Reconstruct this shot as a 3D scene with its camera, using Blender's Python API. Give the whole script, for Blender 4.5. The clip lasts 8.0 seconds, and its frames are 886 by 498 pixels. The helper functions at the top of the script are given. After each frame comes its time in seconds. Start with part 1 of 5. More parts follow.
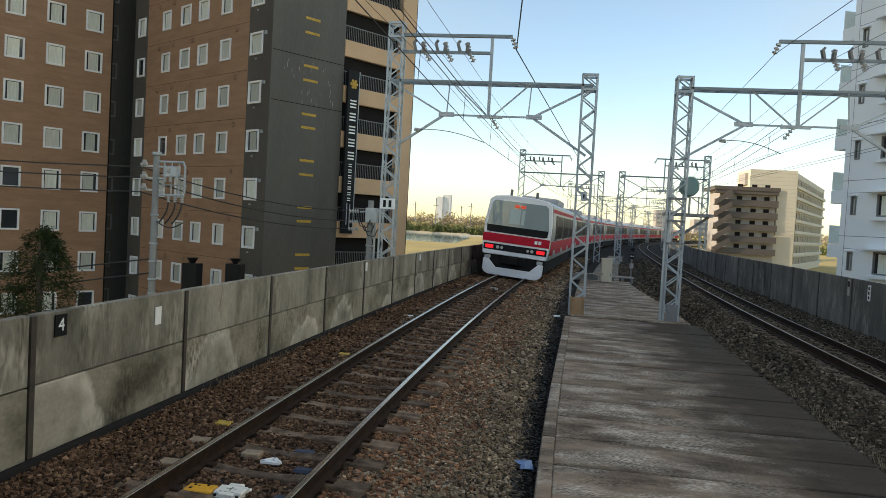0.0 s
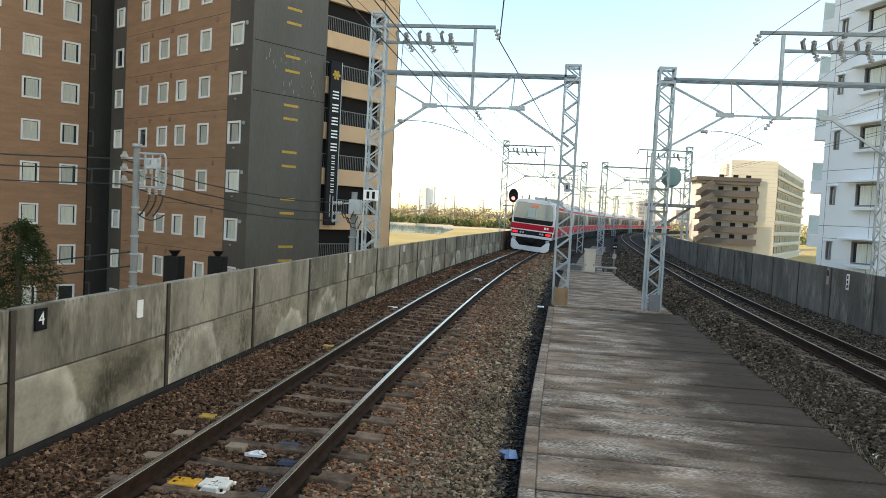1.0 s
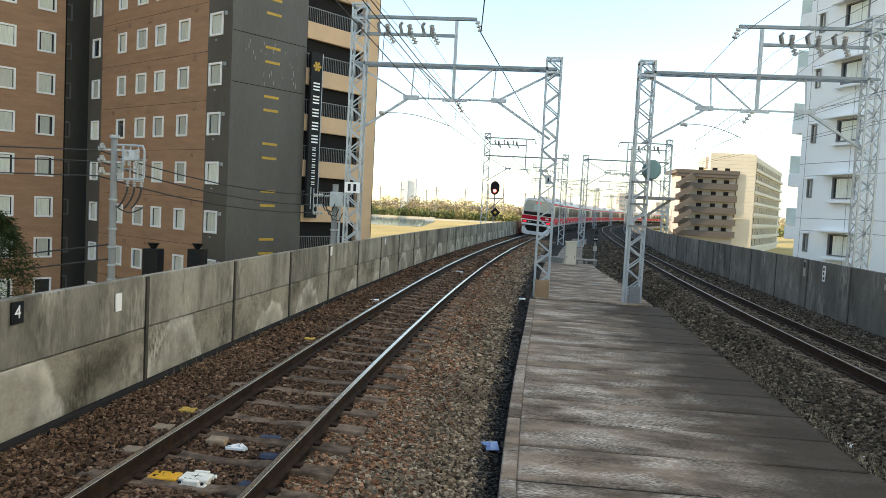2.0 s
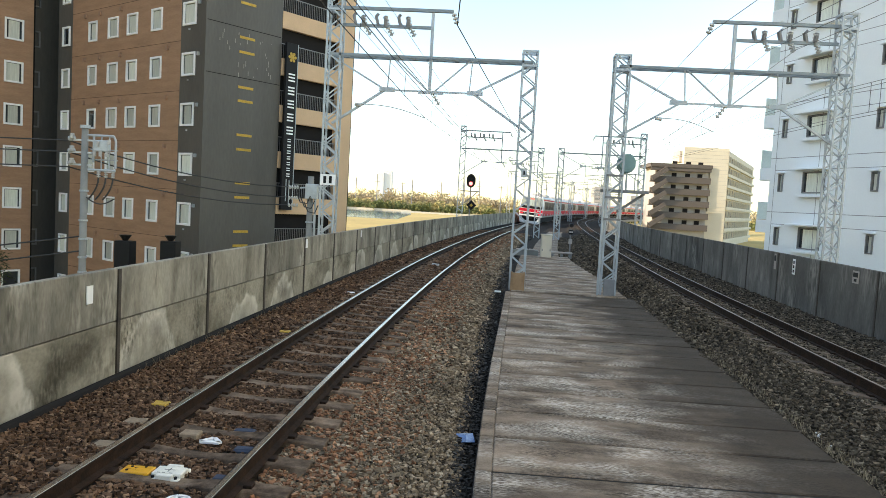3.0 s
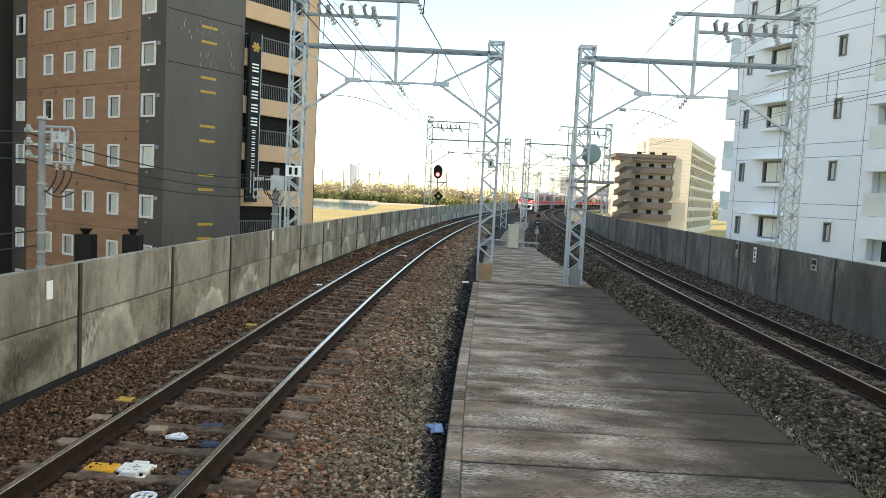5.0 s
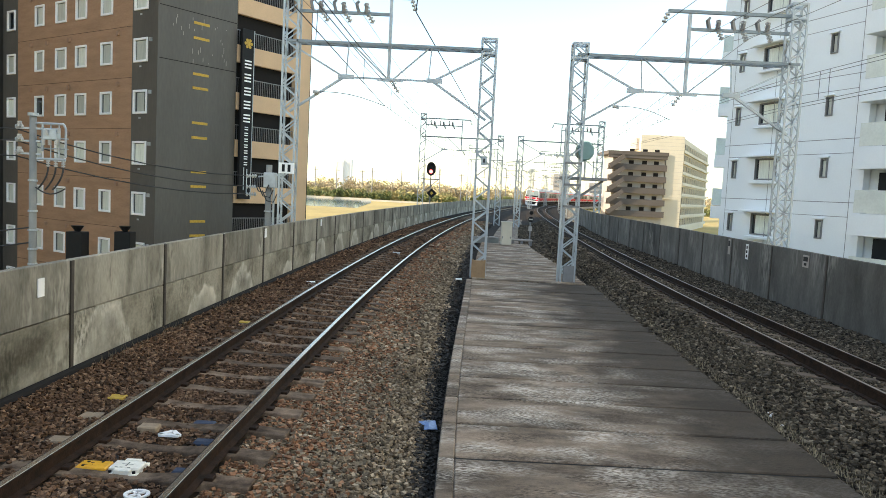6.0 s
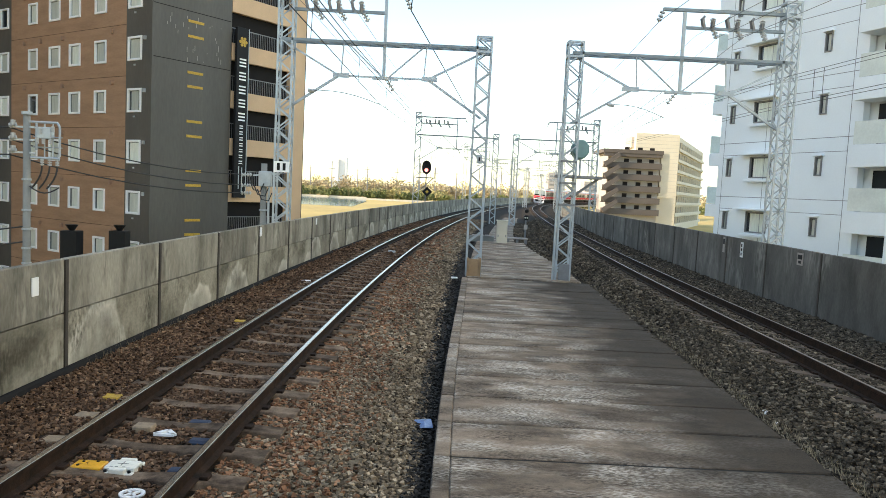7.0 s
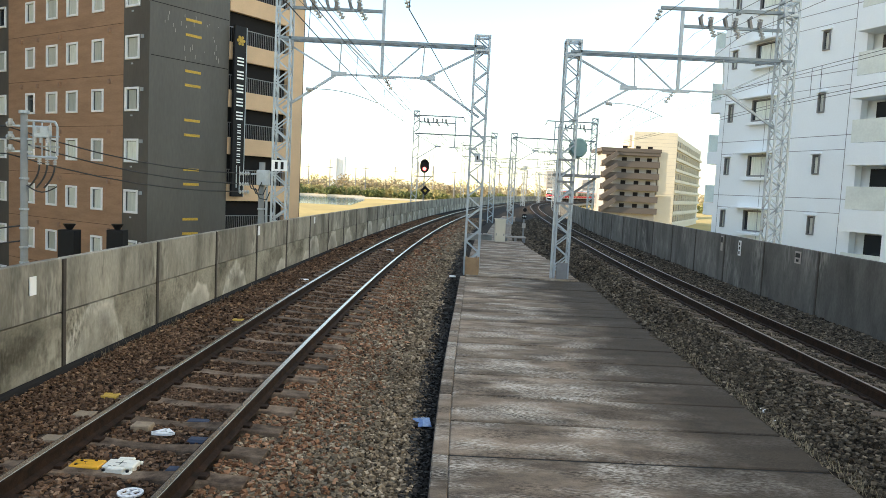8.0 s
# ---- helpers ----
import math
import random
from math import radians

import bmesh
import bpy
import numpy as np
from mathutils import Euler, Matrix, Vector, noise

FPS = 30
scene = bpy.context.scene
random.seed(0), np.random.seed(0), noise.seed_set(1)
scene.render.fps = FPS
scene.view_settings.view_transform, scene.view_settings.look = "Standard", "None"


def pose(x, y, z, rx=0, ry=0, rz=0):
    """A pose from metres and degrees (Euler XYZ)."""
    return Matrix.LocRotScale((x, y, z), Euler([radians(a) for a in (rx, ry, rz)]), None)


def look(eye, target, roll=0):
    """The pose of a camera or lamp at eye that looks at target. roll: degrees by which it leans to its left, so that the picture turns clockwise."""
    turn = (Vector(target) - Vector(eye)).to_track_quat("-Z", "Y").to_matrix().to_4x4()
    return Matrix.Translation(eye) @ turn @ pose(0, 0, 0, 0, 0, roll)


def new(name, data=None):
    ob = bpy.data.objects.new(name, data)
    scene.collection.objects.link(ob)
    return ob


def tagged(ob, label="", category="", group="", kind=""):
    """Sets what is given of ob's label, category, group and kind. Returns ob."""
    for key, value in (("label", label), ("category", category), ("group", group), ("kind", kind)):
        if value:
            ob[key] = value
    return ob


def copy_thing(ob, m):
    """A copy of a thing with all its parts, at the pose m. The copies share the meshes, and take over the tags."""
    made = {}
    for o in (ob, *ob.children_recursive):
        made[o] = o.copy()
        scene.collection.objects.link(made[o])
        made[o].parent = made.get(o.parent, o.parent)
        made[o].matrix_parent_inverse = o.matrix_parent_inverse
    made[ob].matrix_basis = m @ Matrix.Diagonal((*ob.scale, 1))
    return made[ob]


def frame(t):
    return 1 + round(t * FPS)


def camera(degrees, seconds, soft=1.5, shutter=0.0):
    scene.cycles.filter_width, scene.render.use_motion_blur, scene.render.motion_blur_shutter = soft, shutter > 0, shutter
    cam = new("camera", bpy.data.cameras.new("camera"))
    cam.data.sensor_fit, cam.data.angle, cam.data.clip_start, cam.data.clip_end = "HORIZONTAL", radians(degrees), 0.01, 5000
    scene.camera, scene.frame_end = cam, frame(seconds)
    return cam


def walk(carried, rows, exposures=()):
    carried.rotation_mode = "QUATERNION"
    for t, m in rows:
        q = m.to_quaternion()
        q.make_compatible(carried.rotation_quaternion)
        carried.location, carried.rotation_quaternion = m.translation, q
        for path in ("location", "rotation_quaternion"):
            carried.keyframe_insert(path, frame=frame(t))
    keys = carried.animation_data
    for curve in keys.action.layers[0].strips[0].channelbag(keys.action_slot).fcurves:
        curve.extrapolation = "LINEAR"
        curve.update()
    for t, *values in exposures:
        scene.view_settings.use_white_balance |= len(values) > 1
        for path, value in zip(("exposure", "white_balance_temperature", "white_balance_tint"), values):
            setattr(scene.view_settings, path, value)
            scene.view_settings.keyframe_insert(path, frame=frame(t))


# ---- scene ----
cam = camera(62.19, 8.0, soft=0.85)
TURNS = [
    (0.0, -0.0, -0.0, 2.2, 87.799, -3.122, 8.392),
    (0.5, -0.0, -0.0, 2.2, 87.457, -2.74, 7.754),
    (1.0, -0.0, -0.0, 2.2, 87.19, -2.893, 7.12),
    (1.5, -0.0, 0.0, 2.2, 86.942, -2.86, 6.506),
    (3.0, -0.0, 0.0, 2.2, 86.202, -3.143, 3.822),
    (3.5, 0.0, 0.0, 2.2, 86.042, -3.069, 3.075),
    (4.0, 0.0, 0.0, 2.2, 85.883, -3.112, 2.372),
    (4.5, 0.0, 0.0, 2.2, 85.758, -2.946, 1.732),
    (6.0, -0.0, 0.0, 2.2, 85.438, -2.853, 0.736),
    (6.5, -0.0, -0.0, 2.2, 85.379, -2.826, 0.588),
    (7.0, 0.0, -0.0, 2.2, 85.339, -2.79, 0.375),
    (7.5, -0.0, 0.0, 2.2, 85.306, -2.729, 0.195),
    (8.0, 0.0, 0.0, 2.2, 85.245, -2.741, 0.228),
]
walk(cam, [(t, pose(x, y, z, rx, ry, rz)) for t, x, y, z, rx, ry, rz in TURNS],
     exposures=[(0.0, 1.08, 7100, 10), (0.5, 1.42, 7100, 10), (1.0, 1.7, 7100, 10), (8.0, 1.92, 7100, 10)])

# ---- world and sun ----
SUN_FROM = Vector((-0.97, -0.22, 0.33)).normalized()
world = bpy.data.worlds.new("sky")
scene.world = world
world.use_nodes = True
wn = world.node_tree.nodes
sky = wn.new("ShaderNodeTexSky")
sky.sky_type, sky.sun_disc = "NISHITA", False
sky.sun_elevation = math.asin(SUN_FROM.z)
sky.sun_rotation = math.atan2(SUN_FROM.x, SUN_FROM.y)
sky.dust_density, sky.air_density, sky.ozone_density = 0.35, 1.0, 1.6
wn["Background"].inputs[1].default_value = 0.13
cloud = wn.new("ShaderNodeTexNoise")
cloud.inputs["Scale"].default_value, cloud.inputs["Detail"].default_value, cloud.inputs["Roughness"].default_value = 2.2, 7, 0.6
thin = wn.new("ShaderNodeMapRange")
thin.inputs["From Min"].default_value, thin.inputs["From Max"].default_value = 0.42, 0.75
thin.inputs["To Max"].default_value = 0.6
veil = wn.new("ShaderNodeMix")
veil.data_type = "RGBA"
veil.inputs["B"].default_value = (2.15, 2.55, 2.85, 1)
wl = world.node_tree.links
wl.new(cloud.outputs["Fac"], thin.inputs["Value"])
wl.new(thin.outputs[0], veil.inputs["Factor"])
wl.new(sky.outputs[0], veil.inputs["A"])
wl.new(veil.outputs["Result"], wn["Background"].inputs[0])
sun_data = bpy.data.lights.new("sun", "SUN")
sun_data.energy, sun_data.angle, sun_data.color = 2.2, radians(0.5), (1.0, 0.86, 0.66)
sun = new("sun", sun_data)
sun.matrix_world = look(SUN_FROM * 100, (0, 0, 0))


# ---- materials ----
def mat(name, color, rough=0.7, metal=0.0, scale=6.0, amount=0.25, fine=60.0, bump=0.2, dark=None, spread=0.0, spec=0.5, stretch=(1, 1, 1), edge=(0.35, 0.7), grain=0.62):
    """A surface with two scales of noise: broad stains towards `dark`, fine grain, and relief. spread: change from piece to piece."""
    m = bpy.data.materials.new(name)
    m.use_nodes = True
    n, l = m.node_tree.nodes, m.node_tree.links
    b = n["Principled BSDF"]
    b.inputs["Roughness"].default_value, b.inputs["Metallic"].default_value = rough, metal
    b.inputs["Specular IOR Level"].default_value = spec
    tc = n.new("ShaderNodeTexCoord")
    n1, n2 = n.new("ShaderNodeTexNoise"), n.new("ShaderNodeTexNoise")
    n1.inputs["Scale"].default_value, n1.inputs["Detail"].default_value, n1.inputs["Roughness"].default_value = scale, 10, grain
    n2.inputs["Scale"].default_value, n2.inputs["Detail"].default_value = fine, 4
    where = n.new("ShaderNodeMapping")
    where.inputs["Scale"].default_value = stretch
    l.new(tc.outputs["Object"], where.inputs["Vector"])
    if spread:
        own = n.new("ShaderNodeObjectInfo")
        far = n.new("ShaderNodeMath")
        far.operation = "MULTIPLY"
        far.inputs[1].default_value = 37.0
        l.new(own.outputs["Random"], far.inputs[0])
        l.new(far.outputs[0], where.inputs["Location"])
    l.new(where.outputs[0], n1.inputs["Vector"])
    l.new(where.outputs[0], n2.inputs["Vector"])
    dark = dark or tuple(c * 0.55 for c in color)
    ramp = n.new("ShaderNodeMapRange")
    ramp.inputs["From Min"].default_value, ramp.inputs["From Max"].default_value = edge
    l.new(n1.outputs["Fac"], ramp.inputs["Value"])
    amt = n.new("ShaderNodeMath")
    amt.operation = "MULTIPLY"
    amt.inputs[1].default_value = amount * 2
    amt.use_clamp = True
    l.new(ramp.outputs[0], amt.inputs[0])
    mix = n.new("ShaderNodeMix")
    mix.data_type = "RGBA"
    mix.inputs["A"].default_value, mix.inputs["B"].default_value = (*color, 1), (*dark, 1)
    l.new(amt.outputs[0], mix.inputs["Factor"])
    hsv = n.new("ShaderNodeHueSaturation")
    l.new(mix.outputs["Result"], hsv.inputs["Color"])
    val = n.new("ShaderNodeMapRange")
    val.inputs["To Min"].default_value, val.inputs["To Max"].default_value = 1 - amount * 0.7, 1 + amount * 0.7
    l.new(n2.outputs["Fac"], val.inputs["Value"])
    out = val.outputs[0]
    if spread:
        oi = n.new("ShaderNodeObjectInfo")
        mr = n.new("ShaderNodeMapRange")
        mr.inputs["To Min"].default_value, mr.inputs["To Max"].default_value = 1 - spread, 1 + spread
        l.new(oi.outputs["Random"], mr.inputs["Value"])
        mul = n.new("ShaderNodeMath")
        mul.operation = "MULTIPLY"
        l.new(out, mul.inputs[0])
        l.new(mr.outputs[0], mul.inputs[1])
        out = mul.outputs[0]
    l.new(out, hsv.inputs["Value"])
    l.new(hsv.outputs[0], b.inputs["Base Color"])
    if bump:
        bp = n.new("ShaderNodeBump")
        bp.inputs["Strength"].default_value, bp.inputs["Distance"].default_value = bump, 0.02
        l.new(n2.outputs["Fac"], bp.inputs["Height"])
        l.new(bp.outputs[0], b.inputs["Normal"])
    return m


def worn(m, color, patch, fine, lo=0.5, hi=0.6, amount=0.8):
    """Adds pale worn or limed patches with a fine streaked edge over a material."""
    n, l = m.node_tree.nodes, m.node_tree.links
    b = n["Principled BSDF"]
    old = b.inputs["Base Color"].links[0].from_socket
    tc = n.new("ShaderNodeTexCoord")
    facs = []
    for scale, detail, a, c in ((patch, 4, lo, hi), (fine, 6, 0.4, 0.62)):
        mp = n.new("ShaderNodeMapping")
        mp.inputs["Scale"].default_value = scale
        nz = n.new("ShaderNodeTexNoise")
        nz.inputs["Scale"].default_value, nz.inputs["Detail"].default_value = 1.0, detail
        mr = n.new("ShaderNodeMapRange")
        mr.inputs["From Min"].default_value, mr.inputs["From Max"].default_value = a, c
        oi = n.new("ShaderNodeObjectInfo")
        ad = n.new("ShaderNodeVectorMath")
        ad.operation = "MULTIPLY_ADD"
        ad.inputs[1].default_value, ad.inputs[2].default_value = (37, 19, 53), (0, 0, 0)
        l.new(oi.outputs["Random"], ad.inputs[0])
        l.new(ad.outputs[0], mp.inputs["Location"])
        l.new(tc.outputs["Object"], mp.inputs["Vector"])
        l.new(mp.outputs[0], nz.inputs["Vector"])
        l.new(nz.outputs["Fac"], mr.inputs["Value"])
        facs.append(mr.outputs[0])
    mu = n.new("ShaderNodeMath")
    mu.operation = "MULTIPLY"
    l.new(facs[0], mu.inputs[0])
    l.new(facs[1], mu.inputs[1])
    am = n.new("ShaderNodeMath")
    am.operation = "MULTIPLY"
    am.inputs[1].default_value = amount
    l.new(mu.outputs[0], am.inputs[0])
    mix = n.new("ShaderNodeMix")
    mix.data_type = "RGBA"
    mix.inputs["B"].default_value = (*color, 1)
    l.new(old, mix.inputs["A"])
    l.new(am.outputs[0], mix.inputs["Factor"])
    l.new(mix.outputs["Result"], b.inputs["Base Color"])


def glow(name, color, strength):
    m = bpy.data.materials.new(name)
    m.use_nodes = True
    b = m.node_tree.nodes["Principled BSDF"]
    b.inputs["Base Color"].default_value = (*color, 1)
    b.inputs["Emission Color"].default_value, b.inputs["Emission Strength"].default_value = (*color, 1), strength
    return m


def islands(name, cols, rough=0.85):
    """Loose stones or leaves: each island takes its own tone from the ramp."""
    m = bpy.data.materials.new(name)
    m.use_nodes = True
    n, l = m.node_tree.nodes, m.node_tree.links
    b = n["Principled BSDF"]
    b.inputs["Roughness"].default_value = rough
    b.inputs["Specular IOR Level"].default_value = 0.15
    g = n.new("ShaderNodeNewGeometry")
    cr = n.new("ShaderNodeValToRGB")
    cr.color_ramp.elements[0].color, cr.color_ramp.elements[1].color = (*cols[0], 1), (*cols[-1], 1)
    for i, c in enumerate(cols[1:-1]):
        e = cr.color_ramp.elements.new((i + 1) / (len(cols) - 1))
        e.color = (*c, 1)
    l.new(g.outputs["Random Per Island"], cr.inputs["Fac"])
    tc = n.new("ShaderNodeTexCoord")
    nz = n.new("ShaderNodeTexNoise")
    nz.inputs["Scale"].default_value = 0.6
    nz.inputs["Detail"].default_value = 5
    l.new(tc.outputs["Object"], nz.inputs["Vector"])
    mr = n.new("ShaderNodeMapRange")
    mr.inputs["To Min"].default_value, mr.inputs["To Max"].default_value = 0.55, 1.45
    l.new(nz.outputs["Fac"], mr.inputs["Value"])
    hs = n.new("ShaderNodeHueSaturation")
    l.new(cr.outputs[0], hs.inputs["Color"])
    l.new(mr.outputs[0], hs.inputs["Value"])
    l.new(hs.outputs[0], b.inputs["Base Color"])
    return m


def glass(name, color=(0.03, 0.035, 0.04), rough=0.05):
    m = bpy.data.materials.new(name)
    m.use_nodes = True
    b = m.node_tree.nodes["Principled BSDF"]
    b.inputs["Base Color"].default_value = (*color, 1)
    b.inputs["Roughness"].default_value = rough
    b.inputs["Specular IOR Level"].default_value = 0.7
    return m


M_BALLAST = mat("ballast_bed", (0.03, 0.022, 0.015), 0.95, scale=0.7, amount=0.4, fine=22, bump=1.0, spec=0.15)
M_STONE = islands("ballast_stone", [(0.0215, 0.0122, 0.00697), (0.121, 0.0701, 0.0405), (0.181, 0.105, 0.0627), (0.0517, 0.029, 0.0167), (0.138, 0.0763, 0.0439), (0.31, 0.198, 0.122)])
M_STONE_TAN = islands("ballast_stone_tan", [(0.0368, 0.0265, 0.017), (0.184, 0.137, 0.0893), (0.276, 0.208, 0.136), (0.092, 0.0664, 0.0424), (0.219, 0.161, 0.103), (0.478, 0.381, 0.263)])
M_STONE_RUST = islands("ballast_stone_rust", [(0.056, 0.026, 0.0136), (0.213, 0.104, 0.0544), (0.314, 0.156, 0.084), (0.112, 0.053, 0.0272), (0.246, 0.121, 0.064), (0.448, 0.251, 0.144)])
M_STONE_DARK = islands("ballast_stone_dark", [(0.012, 0.01, 0.008), (0.036, 0.03, 0.024), (0.055, 0.046, 0.037), (0.02, 0.017, 0.014)], 0.6)
M_STONE_GREY = islands("ballast_stone_grey", [(0.0156, 0.0118, 0.00811), (0.0702, 0.0549, 0.0379), (0.117, 0.092, 0.0636), (0.035, 0.0267, 0.0182), (0.0936, 0.0727, 0.0507), (0.249, 0.2, 0.142)])
M_SLEEPER = mat("sleeper_concrete", (0.25, 0.178, 0.122), 0.9, scale=5, amount=0.6, fine=90, spread=0.3, dark=(0.06, 0.04, 0.027), spec=0.15)
M_SLEEPERDK = mat("sleeper_concrete_dark", (0.119, 0.09, 0.0675), 0.9, scale=5, amount=0.5, fine=90, spread=0.3, spec=0.15)
M_RAIL = mat("rail_rust", (0.042, 0.023, 0.014), 0.8, scale=9, amount=0.5, fine=70, dark=(0.012, 0.009, 0.007), spec=0.15)
M_RAILTOP = mat("rail_shine", (0.64, 0.57, 0.48), 0.27, 1.0, scale=8, amount=0.15, bump=0.02)
M_RAILDULL = mat("rail_top_dull", (0.2, 0.16, 0.13), 0.45, 0.6, scale=8, amount=0.25, bump=0.02)
M_DECK = mat("deck_concrete", (0.345, 0.26, 0.187), 0.85, scale=1.5, amount=0.5, fine=110, bump=0.5, dark=(0.095, 0.073, 0.053), spread=0.14, stretch=(0.6, 1.0, 1), edge=(0.36, 0.66), grain=0.74, spec=0.15)
worn(M_DECK, (0.8, 0.72, 0.61), (1.0, 2.0, 1), (24, 60, 1), 0.47, 0.66, 0.8)
worn(M_DECK, (0.03, 0.022, 0.015), (1.5, 4, 1), (25, 90, 1), 0.44, 0.62, 0.85)
M_WALL = mat("wall_concrete", (0.31, 0.289, 0.236), 0.9, scale=1.2, amount=0.5, fine=25, bump=0.15, dark=(0.085, 0.079, 0.062), spread=0.2, stretch=(1.6, 1.6, 0.5), edge=(0.42, 0.72), spec=0.15)
worn(M_WALL, (0.04, 0.035, 0.025), (3.5, 3.5, 0.7), (40, 40, 5), 0.54, 0.7, 0.75)
M_WALLLO = mat("wall_concrete_lime", (0.336, 0.307, 0.239), 0.9, scale=1.3, amount=0.5, fine=25, bump=0.15, dark=(0.101, 0.0907, 0.0655), spread=0.15, stretch=(0.8, 0.8, 1.0), edge=(0.44, 0.7), spec=0.15)
worn(M_WALL, (0.62, 0.58, 0.48), (1.3, 1.3, 0.8), (16, 16, 5), 0.52, 0.68, 0.8)


def arch_stain(m, color, amount):
    """A pale lime bloom with a rounded upper edge, rising from the foot of each panel at a place of its own."""
    n, l = m.node_tree.nodes, m.node_tree.links
    b = n["Principled BSDF"]
    old = b.inputs["Base Color"].links[0].from_socket
    tc, oi = n.new("ShaderNodeTexCoord"), n.new("ShaderNodeObjectInfo")
    sh = n.new("ShaderNodeVectorMath")
    sh.operation = "MULTIPLY_ADD"
    sh.inputs[1].default_value, sh.inputs[2].default_value = (2.3, 0, -0.6), (0.2, 0, -0.1)
    l.new(oi.outputs["Random"], sh.inputs[0])
    ds = n.new("ShaderNodeVectorMath")
    ds.operation = "DISTANCE"
    l.new(tc.outputs["Object"], ds.inputs[0])
    l.new(sh.outputs[0], ds.inputs[1])
    nz, nf = n.new("ShaderNodeTexNoise"), n.new("ShaderNodeTexNoise")
    nz.inputs["Scale"].default_value, nz.inputs["Detail"].default_value = 2.2, 5
    nf.inputs["Scale"].default_value, nf.inputs["Detail"].default_value = 4, 8
    l.new(tc.outputs["Object"], nz.inputs["Vector"])
    l.new(tc.outputs["Object"], nf.inputs["Vector"])
    ad = n.new("ShaderNodeMath")
    ad.operation = "MULTIPLY_ADD"
    ad.inputs[1].default_value = 0.4
    l.new(nz.outputs["Fac"], ad.inputs[0])
    l.new(ds.outputs["Value"], ad.inputs[2])
    cr = n.new("ShaderNodeValToRGB")
    e = cr.color_ramp.elements
    e[0].position, e[0].color = 0.24, (0.3, 0.3, 0.3, 1)
    e[1].position, e[1].color = 0.47, (0, 0, 0, 1)
    k = e.new(0.44)
    k.color = (1, 1, 1, 1)
    k = e.new(0.36)
    k.color = (0.5, 0.5, 0.5, 1)
    sc = n.new("ShaderNodeMath")
    sc.operation = "MULTIPLY"
    sc.inputs[1].default_value = 0.45
    l.new(ad.outputs[0], sc.inputs[0])
    l.new(sc.outputs[0], cr.inputs["Fac"])
    fr = n.new("ShaderNodeMapRange")
    fr.inputs["From Min"].default_value, fr.inputs["From Max"].default_value = 0.15, 0.62
    fr.inputs["To Max"].default_value = amount
    l.new(nf.outputs["Fac"], fr.inputs["Value"])
    mu = n.new("ShaderNodeMath")
    mu.operation = "MULTIPLY"
    l.new(cr.outputs[0], mu.inputs[0])
    l.new(fr.outputs[0], mu.inputs[1])
    mix = n.new("ShaderNodeMix")
    mix.data_type = "RGBA"
    mix.inputs["B"].default_value = (*color, 1)
    l.new(old, mix.inputs["A"])
    l.new(mu.outputs[0], mix.inputs["Factor"])
    l.new(mix.outputs["Result"], b.inputs["Base Color"])


worn(M_WALLLO, (0.62, 0.575, 0.46), (0.6, 0.6, 0.8), (12, 12, 6), 0.54, 0.74, 0.5)
arch_stain(M_WALLLO, (0.72, 0.68, 0.58), 0.8)
worn(M_WALLLO, (0.05, 0.045, 0.032), (1.1, 1.1, 0.9), (30, 30, 12), 0.56, 0.7, 0.75)
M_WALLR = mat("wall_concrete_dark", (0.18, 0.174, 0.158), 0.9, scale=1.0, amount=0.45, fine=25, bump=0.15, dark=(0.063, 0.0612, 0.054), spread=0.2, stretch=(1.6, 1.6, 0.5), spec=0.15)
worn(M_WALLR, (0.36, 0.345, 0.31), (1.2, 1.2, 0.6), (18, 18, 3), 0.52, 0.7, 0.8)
def edge_band(m, color, x0, x1, slope, amount):
    """A darker band towards one edge of the deck, broken up by noise."""
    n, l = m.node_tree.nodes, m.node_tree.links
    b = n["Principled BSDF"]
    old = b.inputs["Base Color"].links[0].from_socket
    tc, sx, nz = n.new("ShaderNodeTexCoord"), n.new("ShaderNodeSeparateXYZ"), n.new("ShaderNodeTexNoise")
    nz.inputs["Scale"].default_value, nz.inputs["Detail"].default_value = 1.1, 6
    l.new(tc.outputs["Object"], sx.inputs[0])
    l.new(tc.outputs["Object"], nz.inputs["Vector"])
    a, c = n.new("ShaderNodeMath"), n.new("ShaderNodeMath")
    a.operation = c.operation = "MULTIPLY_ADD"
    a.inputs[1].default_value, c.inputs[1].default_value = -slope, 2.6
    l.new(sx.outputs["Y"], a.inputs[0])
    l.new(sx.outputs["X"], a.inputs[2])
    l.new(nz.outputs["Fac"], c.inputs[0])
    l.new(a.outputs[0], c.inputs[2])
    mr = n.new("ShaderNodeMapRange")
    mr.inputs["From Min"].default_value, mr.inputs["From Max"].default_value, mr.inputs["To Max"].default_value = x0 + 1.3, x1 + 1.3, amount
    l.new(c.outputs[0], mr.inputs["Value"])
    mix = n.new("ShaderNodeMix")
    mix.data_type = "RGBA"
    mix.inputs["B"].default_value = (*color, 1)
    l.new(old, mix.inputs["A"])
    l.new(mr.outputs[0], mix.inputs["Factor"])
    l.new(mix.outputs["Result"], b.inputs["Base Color"])


